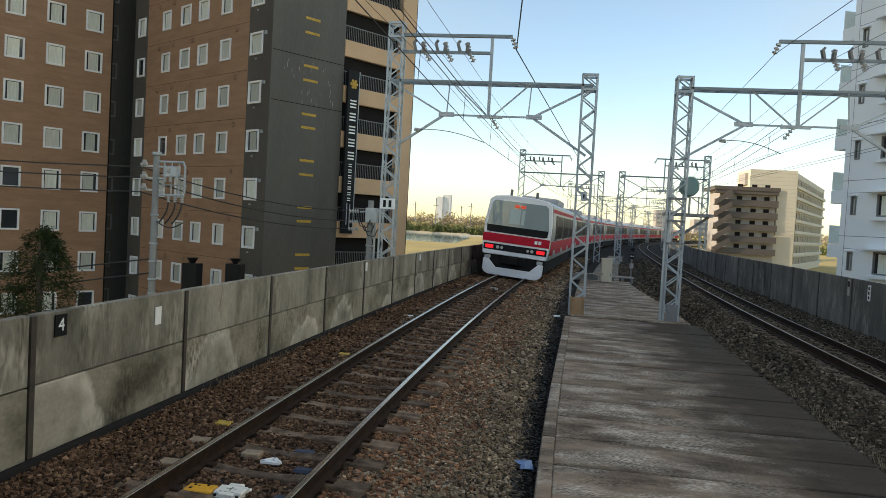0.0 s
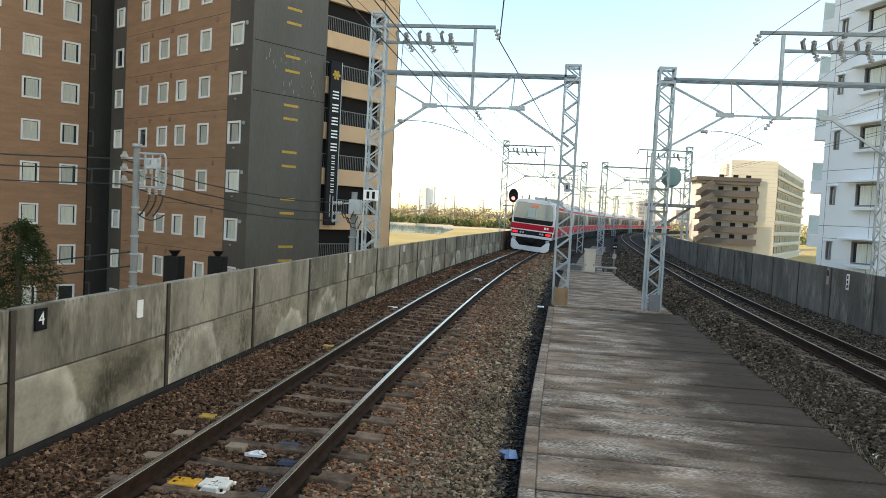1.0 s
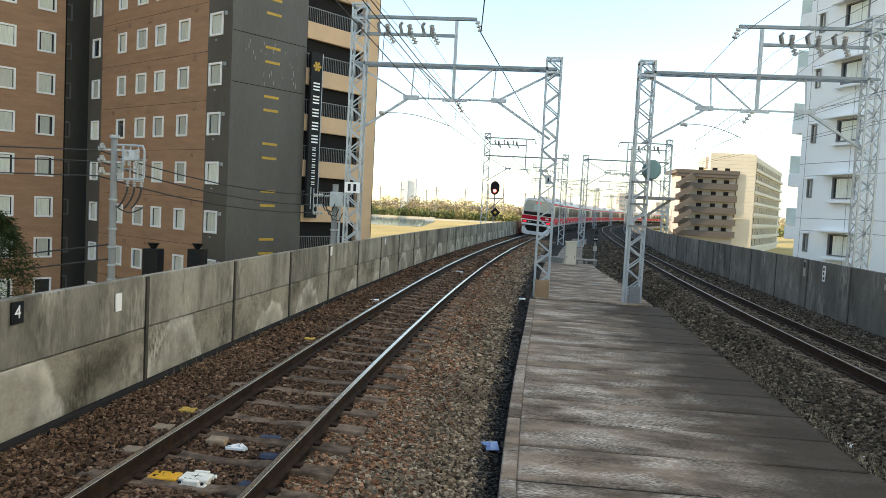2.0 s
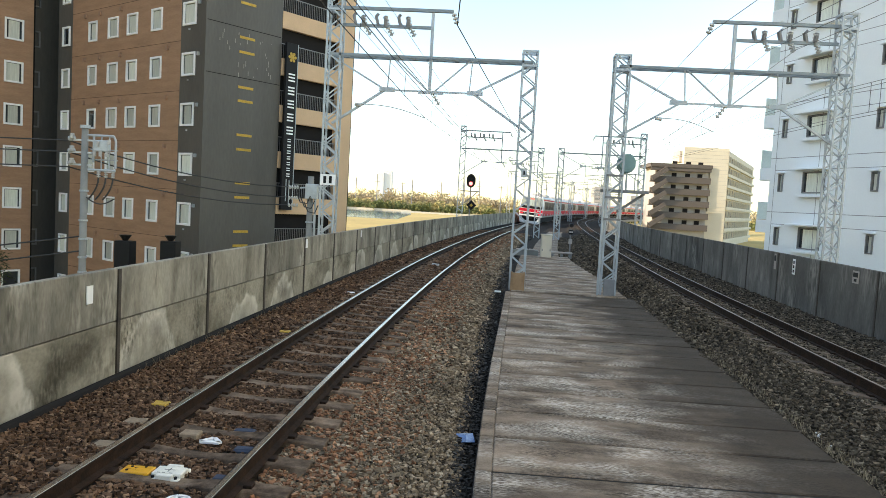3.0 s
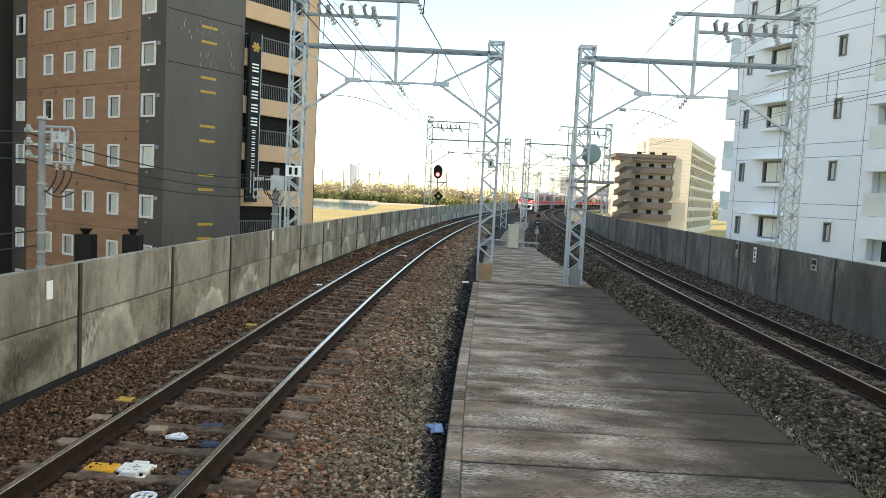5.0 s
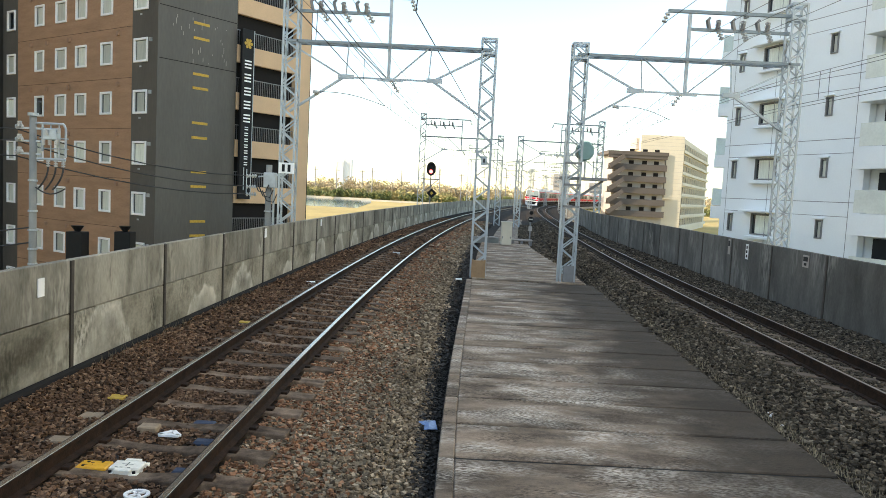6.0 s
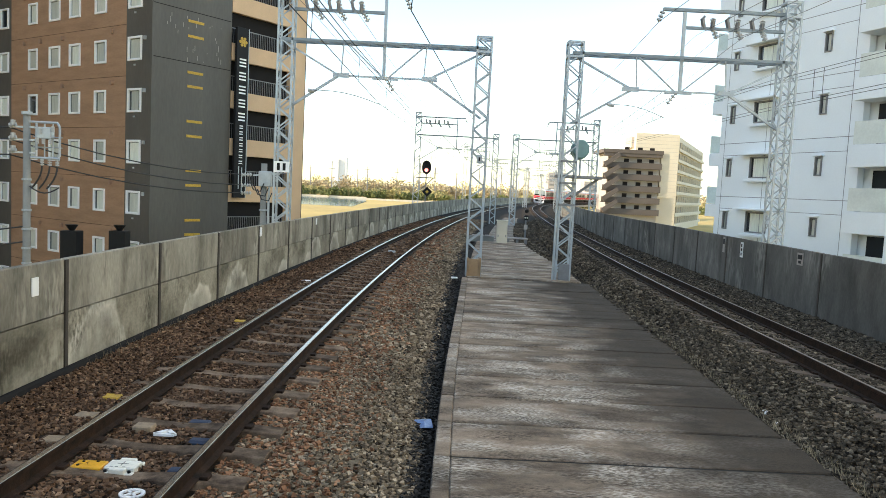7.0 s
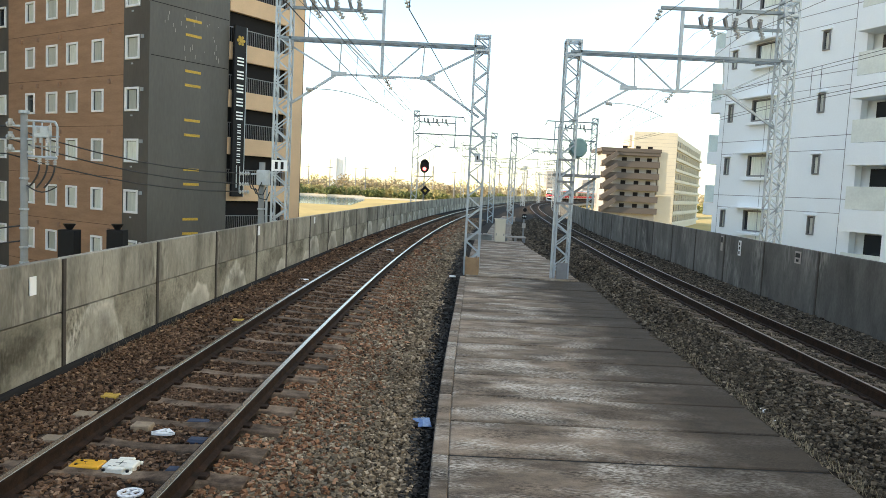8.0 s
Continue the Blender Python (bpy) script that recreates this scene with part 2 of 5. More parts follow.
M_DECKFAR = M_DECK.copy()
edge_band(M_DECK, (0.045, 0.036, 0.027), 1.6, 2.9, 0.0, 0.9)
M_BLOCK = mat("pale_rusty_plate", (0.36, 0.265, 0.17), 0.8, scale=14, amount=0.4)
M_BEAM = mat("beam_steel", (0.25, 0.29, 0.31), 0.5, 0.3, scale=5, amount=0.2, bump=0.05)
M_POST = mat("post_rusty_steel", (0.0688, 0.055, 0.0425), 0.8, scale=6, amount=0.4)
M_FROST = mat("frosted_glass", (0.8, 0.84, 0.77), 0.25, scale=1, amount=0.15, fine=10, bump=0)
M_STEEL = mat("galvanised_steel", (0.46, 0.5, 0.52), 0.45, 0.3, scale=5, amount=0.25, bump=0.05)
M_STEELDK = mat("weathered_steel", (0.25, 0.25, 0.25), 0.6, 0.4, scale=5, amount=0.2)
M_RUSTBOX = mat("rusty_sheet", (0.375, 0.237, 0.125), 0.8, scale=6, amount=0.3)
M_BRICK = mat("brown_tile", (0.405, 0.24, 0.142), 0.75, scale=0.9, amount=0.3, fine=9, bump=0.12, stretch=(0.5, 0.5, 2.6))
M_VENT = mat("brown_vent_paint", (0.33, 0.2, 0.13), 0.6, amount=0.15)
M_DARK = mat("charcoal_cladding", (0.108, 0.1, 0.086), 0.6, scale=0.4, amount=0.3, fine=8, bump=0.05, stretch=(1, 1, 0.25))
M_BEIGE = mat("beige_render", (0.7, 0.475, 0.288), 0.85, scale=0.6, amount=0.12, fine=20, bump=0.05)
M_WHITE = mat("white_tile", (0.9, 0.945, 0.955), 0.6, scale=0.4, amount=0.05, fine=12, bump=0.03)
M_FRAME = mat("white_frame", (0.93, 0.93, 0.91), 0.5, amount=0.04, bump=0)
M_CURTAIN = mat("curtain_behind_glass", (0.68, 0.71, 0.62), 0.3, scale=3, amount=0.3, fine=30, bump=0.0, spread=0.3, stretch=(6, 1, 0.4))
M_GLASS = glass("window_glass")
# reflected sky and pale interior are put into this base colour
M_SCREEN = glass("windscreen_glass", (0.3, 0.36, 0.36), 0.04)
M_SIDEGLASS = glass("side_glass", (0.02, 0.022, 0.024), 0.3)
M_SIDEGLASS.node_tree.nodes["Principled BSDF"].inputs["Specular IOR Level"].default_value = 0.02
# the far tower's haze is mixed into its wall colour
M_PALE = mat("pale_haze_wall", (0.72, 0.74, 0.76), 0.9, scale=0.05, amount=0.08, fine=1, bump=0)
M_YELLOW = mat("yellow_paint", (0.62, 0.39, 0.05), 0.6, scale=7, amount=0.45)
M_BLACK = mat("black_paint", (0.015, 0.015, 0.016), 0.5, amount=0.1, bump=0, spec=0.15)
# near-black, for shade inside openings and also for plainly black parts
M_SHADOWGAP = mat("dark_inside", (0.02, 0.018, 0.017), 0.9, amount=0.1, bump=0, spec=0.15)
M_WIRE = mat("wire", (0.05, 0.05, 0.05), 0.6, 0.3, amount=0.1, bump=0)
M_PORC = mat("porcelain", (0.5, 0.5, 0.48), 0.3, amount=0.2, bump=0)
M_BODY = mat("stainless_body", (0.45, 0.45, 0.463), 0.4, 0.7, scale=2, amount=0.08, bump=0.02)
M_WHITEP = mat("white_plastic", (0.9, 0.9, 0.9), 0.35, amount=0.04, bump=0)
M_RED = mat("crimson_band", (0.55, 0.012, 0.035), 0.6, amount=0.05, bump=0, spec=0.2)
M_ROOFG = mat("roof_grey", (0.525, 0.525, 0.525), 0.7, amount=0.15)
M_GROUND = mat("field_grass", (0.6, 0.42, 0.13), 0.95, scale=0.02, amount=0.35, fine=0.6, bump=0.0)
M_CONC = mat("pole_concrete", (0.275, 0.275, 0.25), 0.85, scale=2, amount=0.25)
M_TAILRED = glow("tail_lamp", (1.0, 0.015, 0.03), 0.3)
M_SIGRED = glow("signal_red", (1.0, 0.12, 0.12), 2.0)
M_LED = glow("led_sign", (1.0, 0.12, 0.05), 0.1)
M_CABGLOW = glow("cab_panel_glow", (0.4, 0.48, 0.46), 0.03)
M_WATER = glass("lake_water", (0.12, 0.2, 0.26), 0.08)
# brown bands, darkened further for the shade on that front
M_BROWNAPT = mat("brown_band", (0.11, 0.092, 0.08), 0.8, scale=0.2, amount=0.15, fine=4, bump=0)
M_GREYAPT = mat("grey_plaster", (0.425, 0.388, 0.35), 0.85, scale=0.2, amount=0.15, fine=4, bump=0)
M_CREAM = mat("cream_tile", (0.66, 0.59, 0.46), 0.8, scale=0.2, amount=0.1, fine=4, bump=0)
M_SIGNALGREEN = mat("signal_back_green", (0.2, 0.325, 0.312), 0.6, scale=4, amount=0.15)
M_TRANSP = mat("cream_plastic", (0.9, 0.86, 0.74), 0.5, scale=12, amount=0.2, bump=0.05)
M_WING = mat("orange_yellow_plastic", (0.85, 0.42, 0.02), 0.45, scale=12, amount=0.25, bump=0.05)
M_BLUE = mat("blue_plastic", (0.16, 0.27, 0.5), 0.25, scale=20, amount=0.35)


# ---- mesh building ----
class Shape:
    """Collects boxes, bars and tubes into one mesh."""

    def __init__(self):
        self.v, self.f = [], []

    def add(self, verts, faces):
        k = len(self.v)
        self.v += [tuple(p) for p in verts]
        self.f += [tuple(k + i for i in f) for f in faces]
        return self

    def box(self, x0, y0, z0, x1, y1, z1, m=None):
        p = [Vector((x, y, z)) for z in (z0, z1) for x, y in ((x0, y0), (x1, y0), (x1, y1), (x0, y1))]
        if m:
            p = [m @ q for q in p]
        return self.add(p, [(3, 2, 1, 0), (4, 5, 6, 7), (0, 1, 5, 4), (1, 2, 6, 5), (2, 3, 7, 6), (3, 0, 4, 7)])

    def bar(self, a, b, w, h=None, up=(0, 0, 1)):
        a, b, h = Vector(a), Vector(b), h or w
        d = (b - a).normalized()
        s = d.cross(Vector(up))
        s = s.normalized() if s.length > 1e-4 else Vector((1, 0, 0))
        t = s.cross(d).normalized()
        p = [c + s * i * w / 2 + t * j * h / 2 for c in (a, b) for i, j in ((-1, -1), (1, -1), (1, 1), (-1, 1))]
        return self.add(p, [(3, 2, 1, 0), (4, 5, 6, 7), (0, 1, 5, 4), (1, 2, 6, 5), (2, 3, 7, 6), (3, 0, 4, 7)])

    def tube(self, a, b, r, n=8, r2=None):
        a, b, r2 = Vector(a), Vector(b), r if r2 is None else r2
        d = (b - a).normalized()
        s = d.cross(Vector((0, 0, 1)))
        s = s.normalized() if s.length > 1e-4 else Vector((1, 0, 0))
        t = s.cross(d)
        p = [c + (s * math.cos(k * 2 * math.pi / n) + t * math.sin(k * 2 * math.pi / n)) * q for c, q in ((a, r), (b, r2)) for k in range(n)]
        f = [(k, (k + 1) % n, n + (k + 1) % n, n + k) for k in range(n)]
        return self.add(p, f + [tuple(range(n))[::-1], tuple(range(n, 2 * n))])

    def pipe(self, points, r, n=5):
        """One bent tube through the points."""
        q, rings = [Vector(p) for p in points], []
        for i, c in enumerate(q):
            d = (q[min(i + 1, len(q) - 1)] - q[max(i - 1, 0)]).normalized()
            s = d.cross(Vector((0, 0, 1)))
            s = s.normalized() if s.length > 1e-4 else Vector((1, 0, 0))
            t = s.cross(d)
            rings += [c + (s * math.cos(k * 2 * math.pi / n) + t * math.sin(k * 2 * math.pi / n)) * r for k in range(n)]
        f = [(i * n + k, i * n + (k + 1) % n, (i + 1) * n + (k + 1) % n, (i + 1) * n + k) for i in range(len(q) - 1) for k in range(n)]
        return self.add(rings, f + [tuple(range(n))[::-1], tuple(range((len(q) - 1) * n, len(q) * n))])

    def prism(self, outline, y0, y1):
        """An outline in x, z drawn out along y."""
        n = len(outline)
        p = [(x, y, z) for y in (y0, y1) for x, z in outline]
        f = [(k, (k + 1) % n, n + (k + 1) % n, n + k) for k in range(n)]
        return self.add(p, f + [tuple(range(n))[::-1], tuple(range(n, 2 * n))])

    def mesh(self, name, material, bevel=0.0, smooth=False):
        me = bpy.data.meshes.new(name)
        me.from_pydata(self.v, [], self.f)
        me.materials.append(material)
        bm = bmesh.new()
        bm.from_mesh(me)
        bmesh.ops.recalc_face_normals(bm, faces=bm.faces)
        if bevel:
            bmesh.ops.bevel(bm, geom=list(bm.edges), offset=bevel, segments=1, affect="EDGES", clamp_overlap=True)
        bm.to_mesh(me)
        bm.free()
        if smooth:
            for p in me.polygons:
                p.use_smooth = True
        return me


def part(name, shape, material, parent=None, label="", bevel=0.0, m=None, smooth=False):
    ob = new(name, shape.mesh(name, material, bevel, smooth))
    if parent:
        ob.parent = parent
    if m is not None:
        ob.matrix_local = m
    if label:
        ob["label"] = label
    return ob


def thing(name, label, category, group="", kind="", m=None):
    ob = new(name)
    if m is not None:
        ob.matrix_world = m
    return tagged(ob, label, category, group, kind)


# ---- the line of the tracks ----
def curve(y):
    u = max(y - 2.0, -0.0)
    v = max(u - 95, 0) / 95
    if u < 180:
        return 0.001296 * u * u / (1 + 0.00402 * u) + 1.7 * v * v
    d = u - 180
    return 24.362 + 0.2138 * d + d * d / 1200 + 1.7 * v * v


def smooth01(a, b, y):
    k = min(max((y - a) / (b - a), 0), 1)
    return k * k * (3 - 2 * k)


def left_x(y):
    return -2.47 + curve(y)


def spread_x(y):
    return 7.9 - 3.5 * smooth01(30, 150, y)


def right_x(y):
    return left_x(y) + spread_x(y)


def heading(fx, y):
    return math.atan2(fx(y + 0.5) - fx(y - 0.5), 1.0)


def cant(y):
    """Lean of the left track towards the inside of the bend."""
    return radians(1.2 + 3.4 * smooth01(6, 30, y))


def ring(fx, y, offset, z):
    h = heading(fx, y)
    return Vector((fx(y) + offset * math.cos(h), y - offset * math.sin(h), z))


def sweep(fx, ys, outline, shape=None, lean=None, zf=None):
    """An outline in (offset, z) drawn along a track line."""
    s = shape or Shape()
    n, p, f = len(outline), [], []
    for y in ys:
        c = lean(y) if lean else 0
        dz = zf(y) if zf else 0
        for o, z in outline:
            q = ring(fx, y, o * math.cos(c) + z * math.sin(c), z * math.cos(c) - o * math.sin(c) + dz)
            p.append(q)
    for i in range(len(ys) - 1):
        for k in range(n):
            a, b = i * n + k, i * n + (k + 1) % n
            f.append((a, b, b + n, a + n))
    f += [tuple(range(n))[::-1], tuple(range((len(ys) - 1) * n, len(ys) * n))]
    return s.add(p, f)


GAUGE = 1.067
def left_lift(y):
    return (GAUGE / 2) * math.sin(cant(y))


def right_lift(y):
    return 0.13


def right_cant(y):
    return radians(7.5)


YS = [-6 + 2 * i for i in range(40)] + [75 + 5 * i for i in range(68)]

# ---- ground and distance ----
GROUND = -7.0
g = Shape()
g.add([(-2600, -400, GROUND), (2600, -400, GROUND), (2600, 3500, GROUND), (-2600, 3500, GROUND)], [(0, 1, 2, 3)])
tagged(part("ground", g, M_GROUND), "dry yellow winter grass field below the railway viaduct", "ground", kind="structure")
w = Shape()
w.add([(-330, 296, GROUND + 0.05), (-40, 310, GROUND + 0.05), (-46, 420, GROUND + 0.05), (-56, 505, GROUND + 0.05), (-420, 505, GROUND + 0.05)], [(0, 1, 2, 3, 4)])
tagged(part("water", w, M_WATER), "calm pale blue water of a canal basin", "water", kind="structure")
bank = Shape()
for x0, x1, y in ((-420, -56, 508), (-58, 60, 470)):
    bank.box(x0, y, GROUND, x1, y + 3, GROUND + 1.1)
tagged(part("embankment", bank, M_CREAM), "low pale concrete embankment behind the water", "embankment", kind="structure")

# viaduct body
v = Shape()
sweep(left_x, YS, [(-2.15, -0.9), (6.0, -0.9), (6.0, -0.45), (-2.15, -0.45)], v)
sweep(right_x, YS, [(-3.0, -0.95), (3.3, -0.95), (3.3, -0.46), (-3.0, -0.46)], v)
tagged(part("viaduct", v, M_CONC), "grey concrete viaduct slab that carries the tracks", "viaduct", kind="structure")

# ballast beds
def bed(name, fx, outline, lift):
    return tagged(part(name, sweep(fx, YS, outline, zf=lift), M_BALLAST), "brown crushed-stone ballast between track and wall", "ballast", kind="structure")


KL, KR = math.sin(radians(3.0)) * 1.1, math.sin(radians(7.5)) * 1.1
bed("ground_ballast_left", left_x, [(-1.95, -0.6), (2.62, -0.6), (2.62, -0.41 - KL), (1.84, -0.19 - KL), (1.1, -0.19 - KL), (-1.1, -0.19 + KL), (-1.95, -0.19 + KL)], left_lift)
bed("ground_ballast_right", right_x, [(-2.0, -0.6), (2.45, -0.6), (2.45, -0.185 - KR), (1.1, -0.185 - KR), (-1.1, -0.185 + KR), (-1.86, -0.39), (-2.0, -0.42)], right_lift)
bed("ground_ballast_middle", left_x, [(2.55, -0.6), (6.35, -0.6), (6.35, -0.335), (2.55, -0.335)], lambda y: 0.0)


# ---- tracks ----
RAIL = [(-0.062, -0.153), (0.062, -0.153), (0.062, -0.14), (0.012, -0.125), (0.012, -0.045), (0.033, -0.036), (0.033, -0.004),
        (-0.033, -0.004), (-0.033, -0.036), (-0.012, -0.045), (-0.012, -0.125), (-0.062, -0.14)]
HEAD = [(-0.026, -0.004), (0.026, -0.004), (0.023, 0.0), (-0.023, 0.0)]


def sleeper_mesh():
    s = Shape()
    p, f = [], []
    xs = (-1.0, -0.68, -0.45, -0.22, 0, 0.22, 0.45, 0.68, 1.0)
    for x in xs:
        ax = abs(x)
        wt, top = (0.105 if ax > 0.4 else 0.075), -0.15 - 0.022 * max(0.0, 1 - ax / 0.5) - 0.03 * max(0.0, ax - 0.68)
        p += [(x, -0.15, -0.36), (x, 0.15, -0.36), (x, wt, top), (x, -wt, top)]
    for i in range(len(xs) - 1):
        for k in range(4):
            a, b = i * 4 + k, i * 4 + (k + 1) % 4
            f.append((a, b, b + 4, a + 4))
    f += [(3, 2, 1, 0), (32, 33, 34, 35)]
    return s.add(p, f)


def track(name, fx, lift, lean, y_end, label, shiny, concrete):
    t = thing(name, label, "railway track", kind="structure")
    for side in (-1, 1):
        o = side * (GAUGE + 0.065) / 2
        r = part("rail", sweep(fx, YS, [(a + o, z) for a, z in RAIL], lean=lean, zf=lift), M_RAIL, t)
        part("rail_head", sweep(fx, YS, [(a + o, z) for a, z in HEAD], lean=lean, zf=lift), shiny, r, "polished running surface")
    me = sleeper_mesh().mesh("sleeper", concrete, 0.008)
    clip = Shape()
    for side in (-1, 1):
        for o in (-0.1, 0.1):
            c = side * (GAUGE + 0.065) / 2 + o
            clip.box(c - 0.035, -0.05, -0.17, c + 0.035, 0.05, -0.125)
    clips = clip.mesh("rail_clip", M_RAIL, 0.006)
    y, n = 1.9, 0
    far = Shape()
    while y < y_end:
        h = heading(fx, y)
        m = Matrix.Translation((fx(y), y, lift(y))) @ Euler((0, lean(y), -h), "XYZ").to_matrix().to_4x4()
        if y < 62:
            s = new("sleeper", me)
            s.parent, s.matrix_local = t, m
            c = new("rail_clip", clips)
            c.parent, c.matrix_local = s, Matrix.Identity(4)
        else:
            far.box(-1.0, -0.12, -0.3, 1.0, 0.12, -0.165, m)
        y += 0.617
        n += 1
    tagged(part("far_sleepers", far, concrete, t), kind="stuff")
    return t


track("track_left", left_x, left_lift, cant, 210, "single railway track with polished rails on concrete sleepers", M_RAILTOP, M_SLEEPER)
track("track_right", right_x, right_lift, right_cant, 190, "rusty railway track on concrete sleepers beside the deck", M_RAILDULL, M_SLEEPERDK)

# ---- parapet walls ----
def parapet(name, fx, offset, thick, base, top, y0, y1, pitch, material, label, lower=None, split=0.56):
    t = thing(name, label, "parapet wall", kind="structure")
    y, k = y0, 0
    up, lo = {}, {}
    while y < y1:
        a, b = ring(fx, y, offset(y), 0), ring(fx, y + pitch, offset(y + pitch), 0)
        d = (b - a).length
        ang = math.atan2(b.y - a.y, b.x - a.x)
        m = Matrix.Translation(a) @ Matrix.Rotation(ang, 4, "Z")
        key = round(d, 2)
        if key not in up:
            mid = base + (top - base) * split
            s = Shape().box(0.03, -thick / 2, base, d - 0.03, thick / 2, mid - 0.006)
            lo[key] = s.mesh("panel", lower or material, 0.008)
            s = Shape().box(0.03, -thick / 2, mid + 0.006, d - 0.03, thick / 2, top)
            up[key] = s.mesh("panel", material, 0.008)
            post = Shape()
            for q in (-1, 1):
                post.box(-0.032, q * (thick / 2 + 0.006) - 0.008, base, 0.032, q * (thick / 2 + 0.006) + 0.008, top - 0.01)
            post.box(-0.008, -thick / 2, base, 0.008, thick / 2, top - 0.02)
            parapet_post = post.mesh("post", M_POST)
        for me in (up[key], lo[key], parapet_post):
            o = new("post" if me is parapet_post else "panel", me)
            o.parent, o.matrix_local = t, m
        y += pitch
        k += 1
    kerb = sweep(lambda q: fx(q) + offset(q), [y0 + i * 2 for i in range(int((y1 - y0) / 2) + 1)],
                 [(-0.2, -0.55), (0.2, -0.55), (0.2, base + 0.02), (-0.2, base + 0.02)])
    part("kerb", kerb, M_WALLR, t, "dark concrete kerb under the panels")
    return t


def east_off(y):
    return 2.5 - 0.45 * smooth01(25, 45, y) + 1.1 * smooth01(45, 85, y)


parapet("wall_west", left_x, lambda q: -1.98, 0.09, -0.24, 1.19, -2.15, 215, 2.63, M_WALL, "weathered grey concrete panel parapet with dark stains", M_WALLLO)
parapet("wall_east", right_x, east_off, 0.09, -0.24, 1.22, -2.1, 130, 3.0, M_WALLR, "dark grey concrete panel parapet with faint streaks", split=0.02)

duct = sweep(left_x, YS, [(-1.84 + 0.055 * math.cos(k * math.pi / 5), -0.1 + 0.055 * math.sin(k * math.pi / 5)) for k in range(10)], zf=left_lift)
tagged(part("cable_duct", duct, M_SHADOWGAP), "black cable duct along the foot of the parapet", "cable duct", kind="structure")

# ---- walkway deck ----
DECK_Z = -0.2
def deck_edge(y):
    return left_x(y) + 2.43 + 0.15 * smooth01(5, 18, y)


deck = thing("walkway_deck", "weathered concrete slab walkway between the two tracks", "walkway", kind="structure")
def deck_slab(y0, y1, a, b, z=DECK_Z, name="slab", material=None, thick=0.12, bevel=0.012):
    s = Shape()
    x0, x1 = deck_edge(y0), deck_edge(y1)
    p = []
    for zz in (z - thick, z):
        p += [(x0 + a, y0, zz), (x0 + b, y0, zz), (x1 + b, y1, zz), (x1 + a, y1, zz)]
    s.add(p, [(3, 2, 1, 0), (4, 5, 6, 7), (0, 1, 5, 4), (1, 2, 6, 5), (2, 3, 7, 6), (3, 0, 4, 7)])
    return part(name, s, material or M_DECK, deck, bevel=bevel)


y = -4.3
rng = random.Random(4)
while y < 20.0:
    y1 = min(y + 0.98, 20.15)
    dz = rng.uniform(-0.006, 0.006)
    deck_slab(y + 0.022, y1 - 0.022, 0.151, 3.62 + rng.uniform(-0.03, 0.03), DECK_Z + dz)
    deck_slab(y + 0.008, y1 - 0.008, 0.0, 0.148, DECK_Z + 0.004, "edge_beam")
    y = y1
part("fascia", sweep(deck_edge, [-4.3 + 0.6 * i for i in range(41)], [(-0.008, -0.42), (0.004, -0.42), (0.004, DECK_Z - 0.02), (-0.008, DECK_Z - 0.02)]), M_SHADOWGAP, deck, "near-black strip along the side of the slabs")
part("joint_bed", sweep(deck_edge, [-4.3 + 0.6 * i for i in range(42)], [(0.16, -0.36), (3.55, -0.36), (3.55, DECK_Z - 0.014), (0.16, DECK_Z - 0.014)]), M_BLACK, deck, "dark dirt in the slab joints")
y = 20.6
deck_slab(20.2, 20.6, 0.15, 3.3, DECK_Z + 0.02, "cross_beam", M_DECKFAR)
while y < 34.5:
    y1 = y + 0.98
    f = 1 - 0.28 * smooth01(20, 36, y)
    deck_slab(y + 0.01, y1 - 0.01, 0.15, 3.3 * f, DECK_Z + rng.uniform(-0.006, 0.006), material=M_DECKFAR)
    y = y1
while y < 72:
    y1 = y + 2.0
    f = 0.72 - 0.3 * smooth01(36, 72, y)
    deck_slab(y + 0.02, y1 - 0.02, 0.55, 3.3 * f + 0.5, DECK_Z - 0.12, "slab", M_DECKFAR)
    y = y1


# ---- catenary masts ----
def lattice(parent, x, y, z0, z1, w=0.39, name="mast", depth=None):
    """A square lattice mast of four angles with zig-zag bracing."""
    s = Shape()
    d = depth or w
    for a in (-1, 1):
        for b in (-1, 1):
            s.bar((x + a * w / 2, y + b * d / 2, z0), (x + a * w / 2, y + b * d / 2, z1), 0.05)
    n = max(int((z1 - z0) / 0.31), 1)
    h = (z1 - z0) / n
    for i in range(n):
        za, zb, k = z0 + i * h, z0 + (i + 1) * h, 1 if i % 2 else -1
        for b in (-1, 1):
            s.bar((x - k * w / 2, y + b * d / 2, za), (x + k * w / 2, y + b * d / 2, zb), 0.015, 0.038)
            s.bar((x + b * w / 2, y - k * d / 2, za), (x + b * w / 2, y + k * d / 2, zb), 0.015, 0.038)
    for z in (z1 - 0.03, z1 - 0.42):
        for a in (-1, 1):
            s.bar((x - w / 2, y + a * d / 2, z), (x + w / 2, y + a * d / 2, z), 0.06)
            s.bar((x + a * w / 2, y - d / 2, z), (x + a * w / 2, y + d / 2, z), 0.06)
    return part(name, s, M_STEEL, parent)


def insulator(parent, a, b, n=4, r=0.07):
    a, b = Vector(a), Vector(b)
    s = Shape().tube(a, b, r * 0.35, 6)
    for i in range(n):
        c = a + (b - a) * ((i + 0.5) / n)
        e = (b - a).normalized() * 0.02
        s.tube(c - e, c + e, r, 8)
    return part("insulator", s, M_PORC if n > 2 else M_STEELDK, parent)


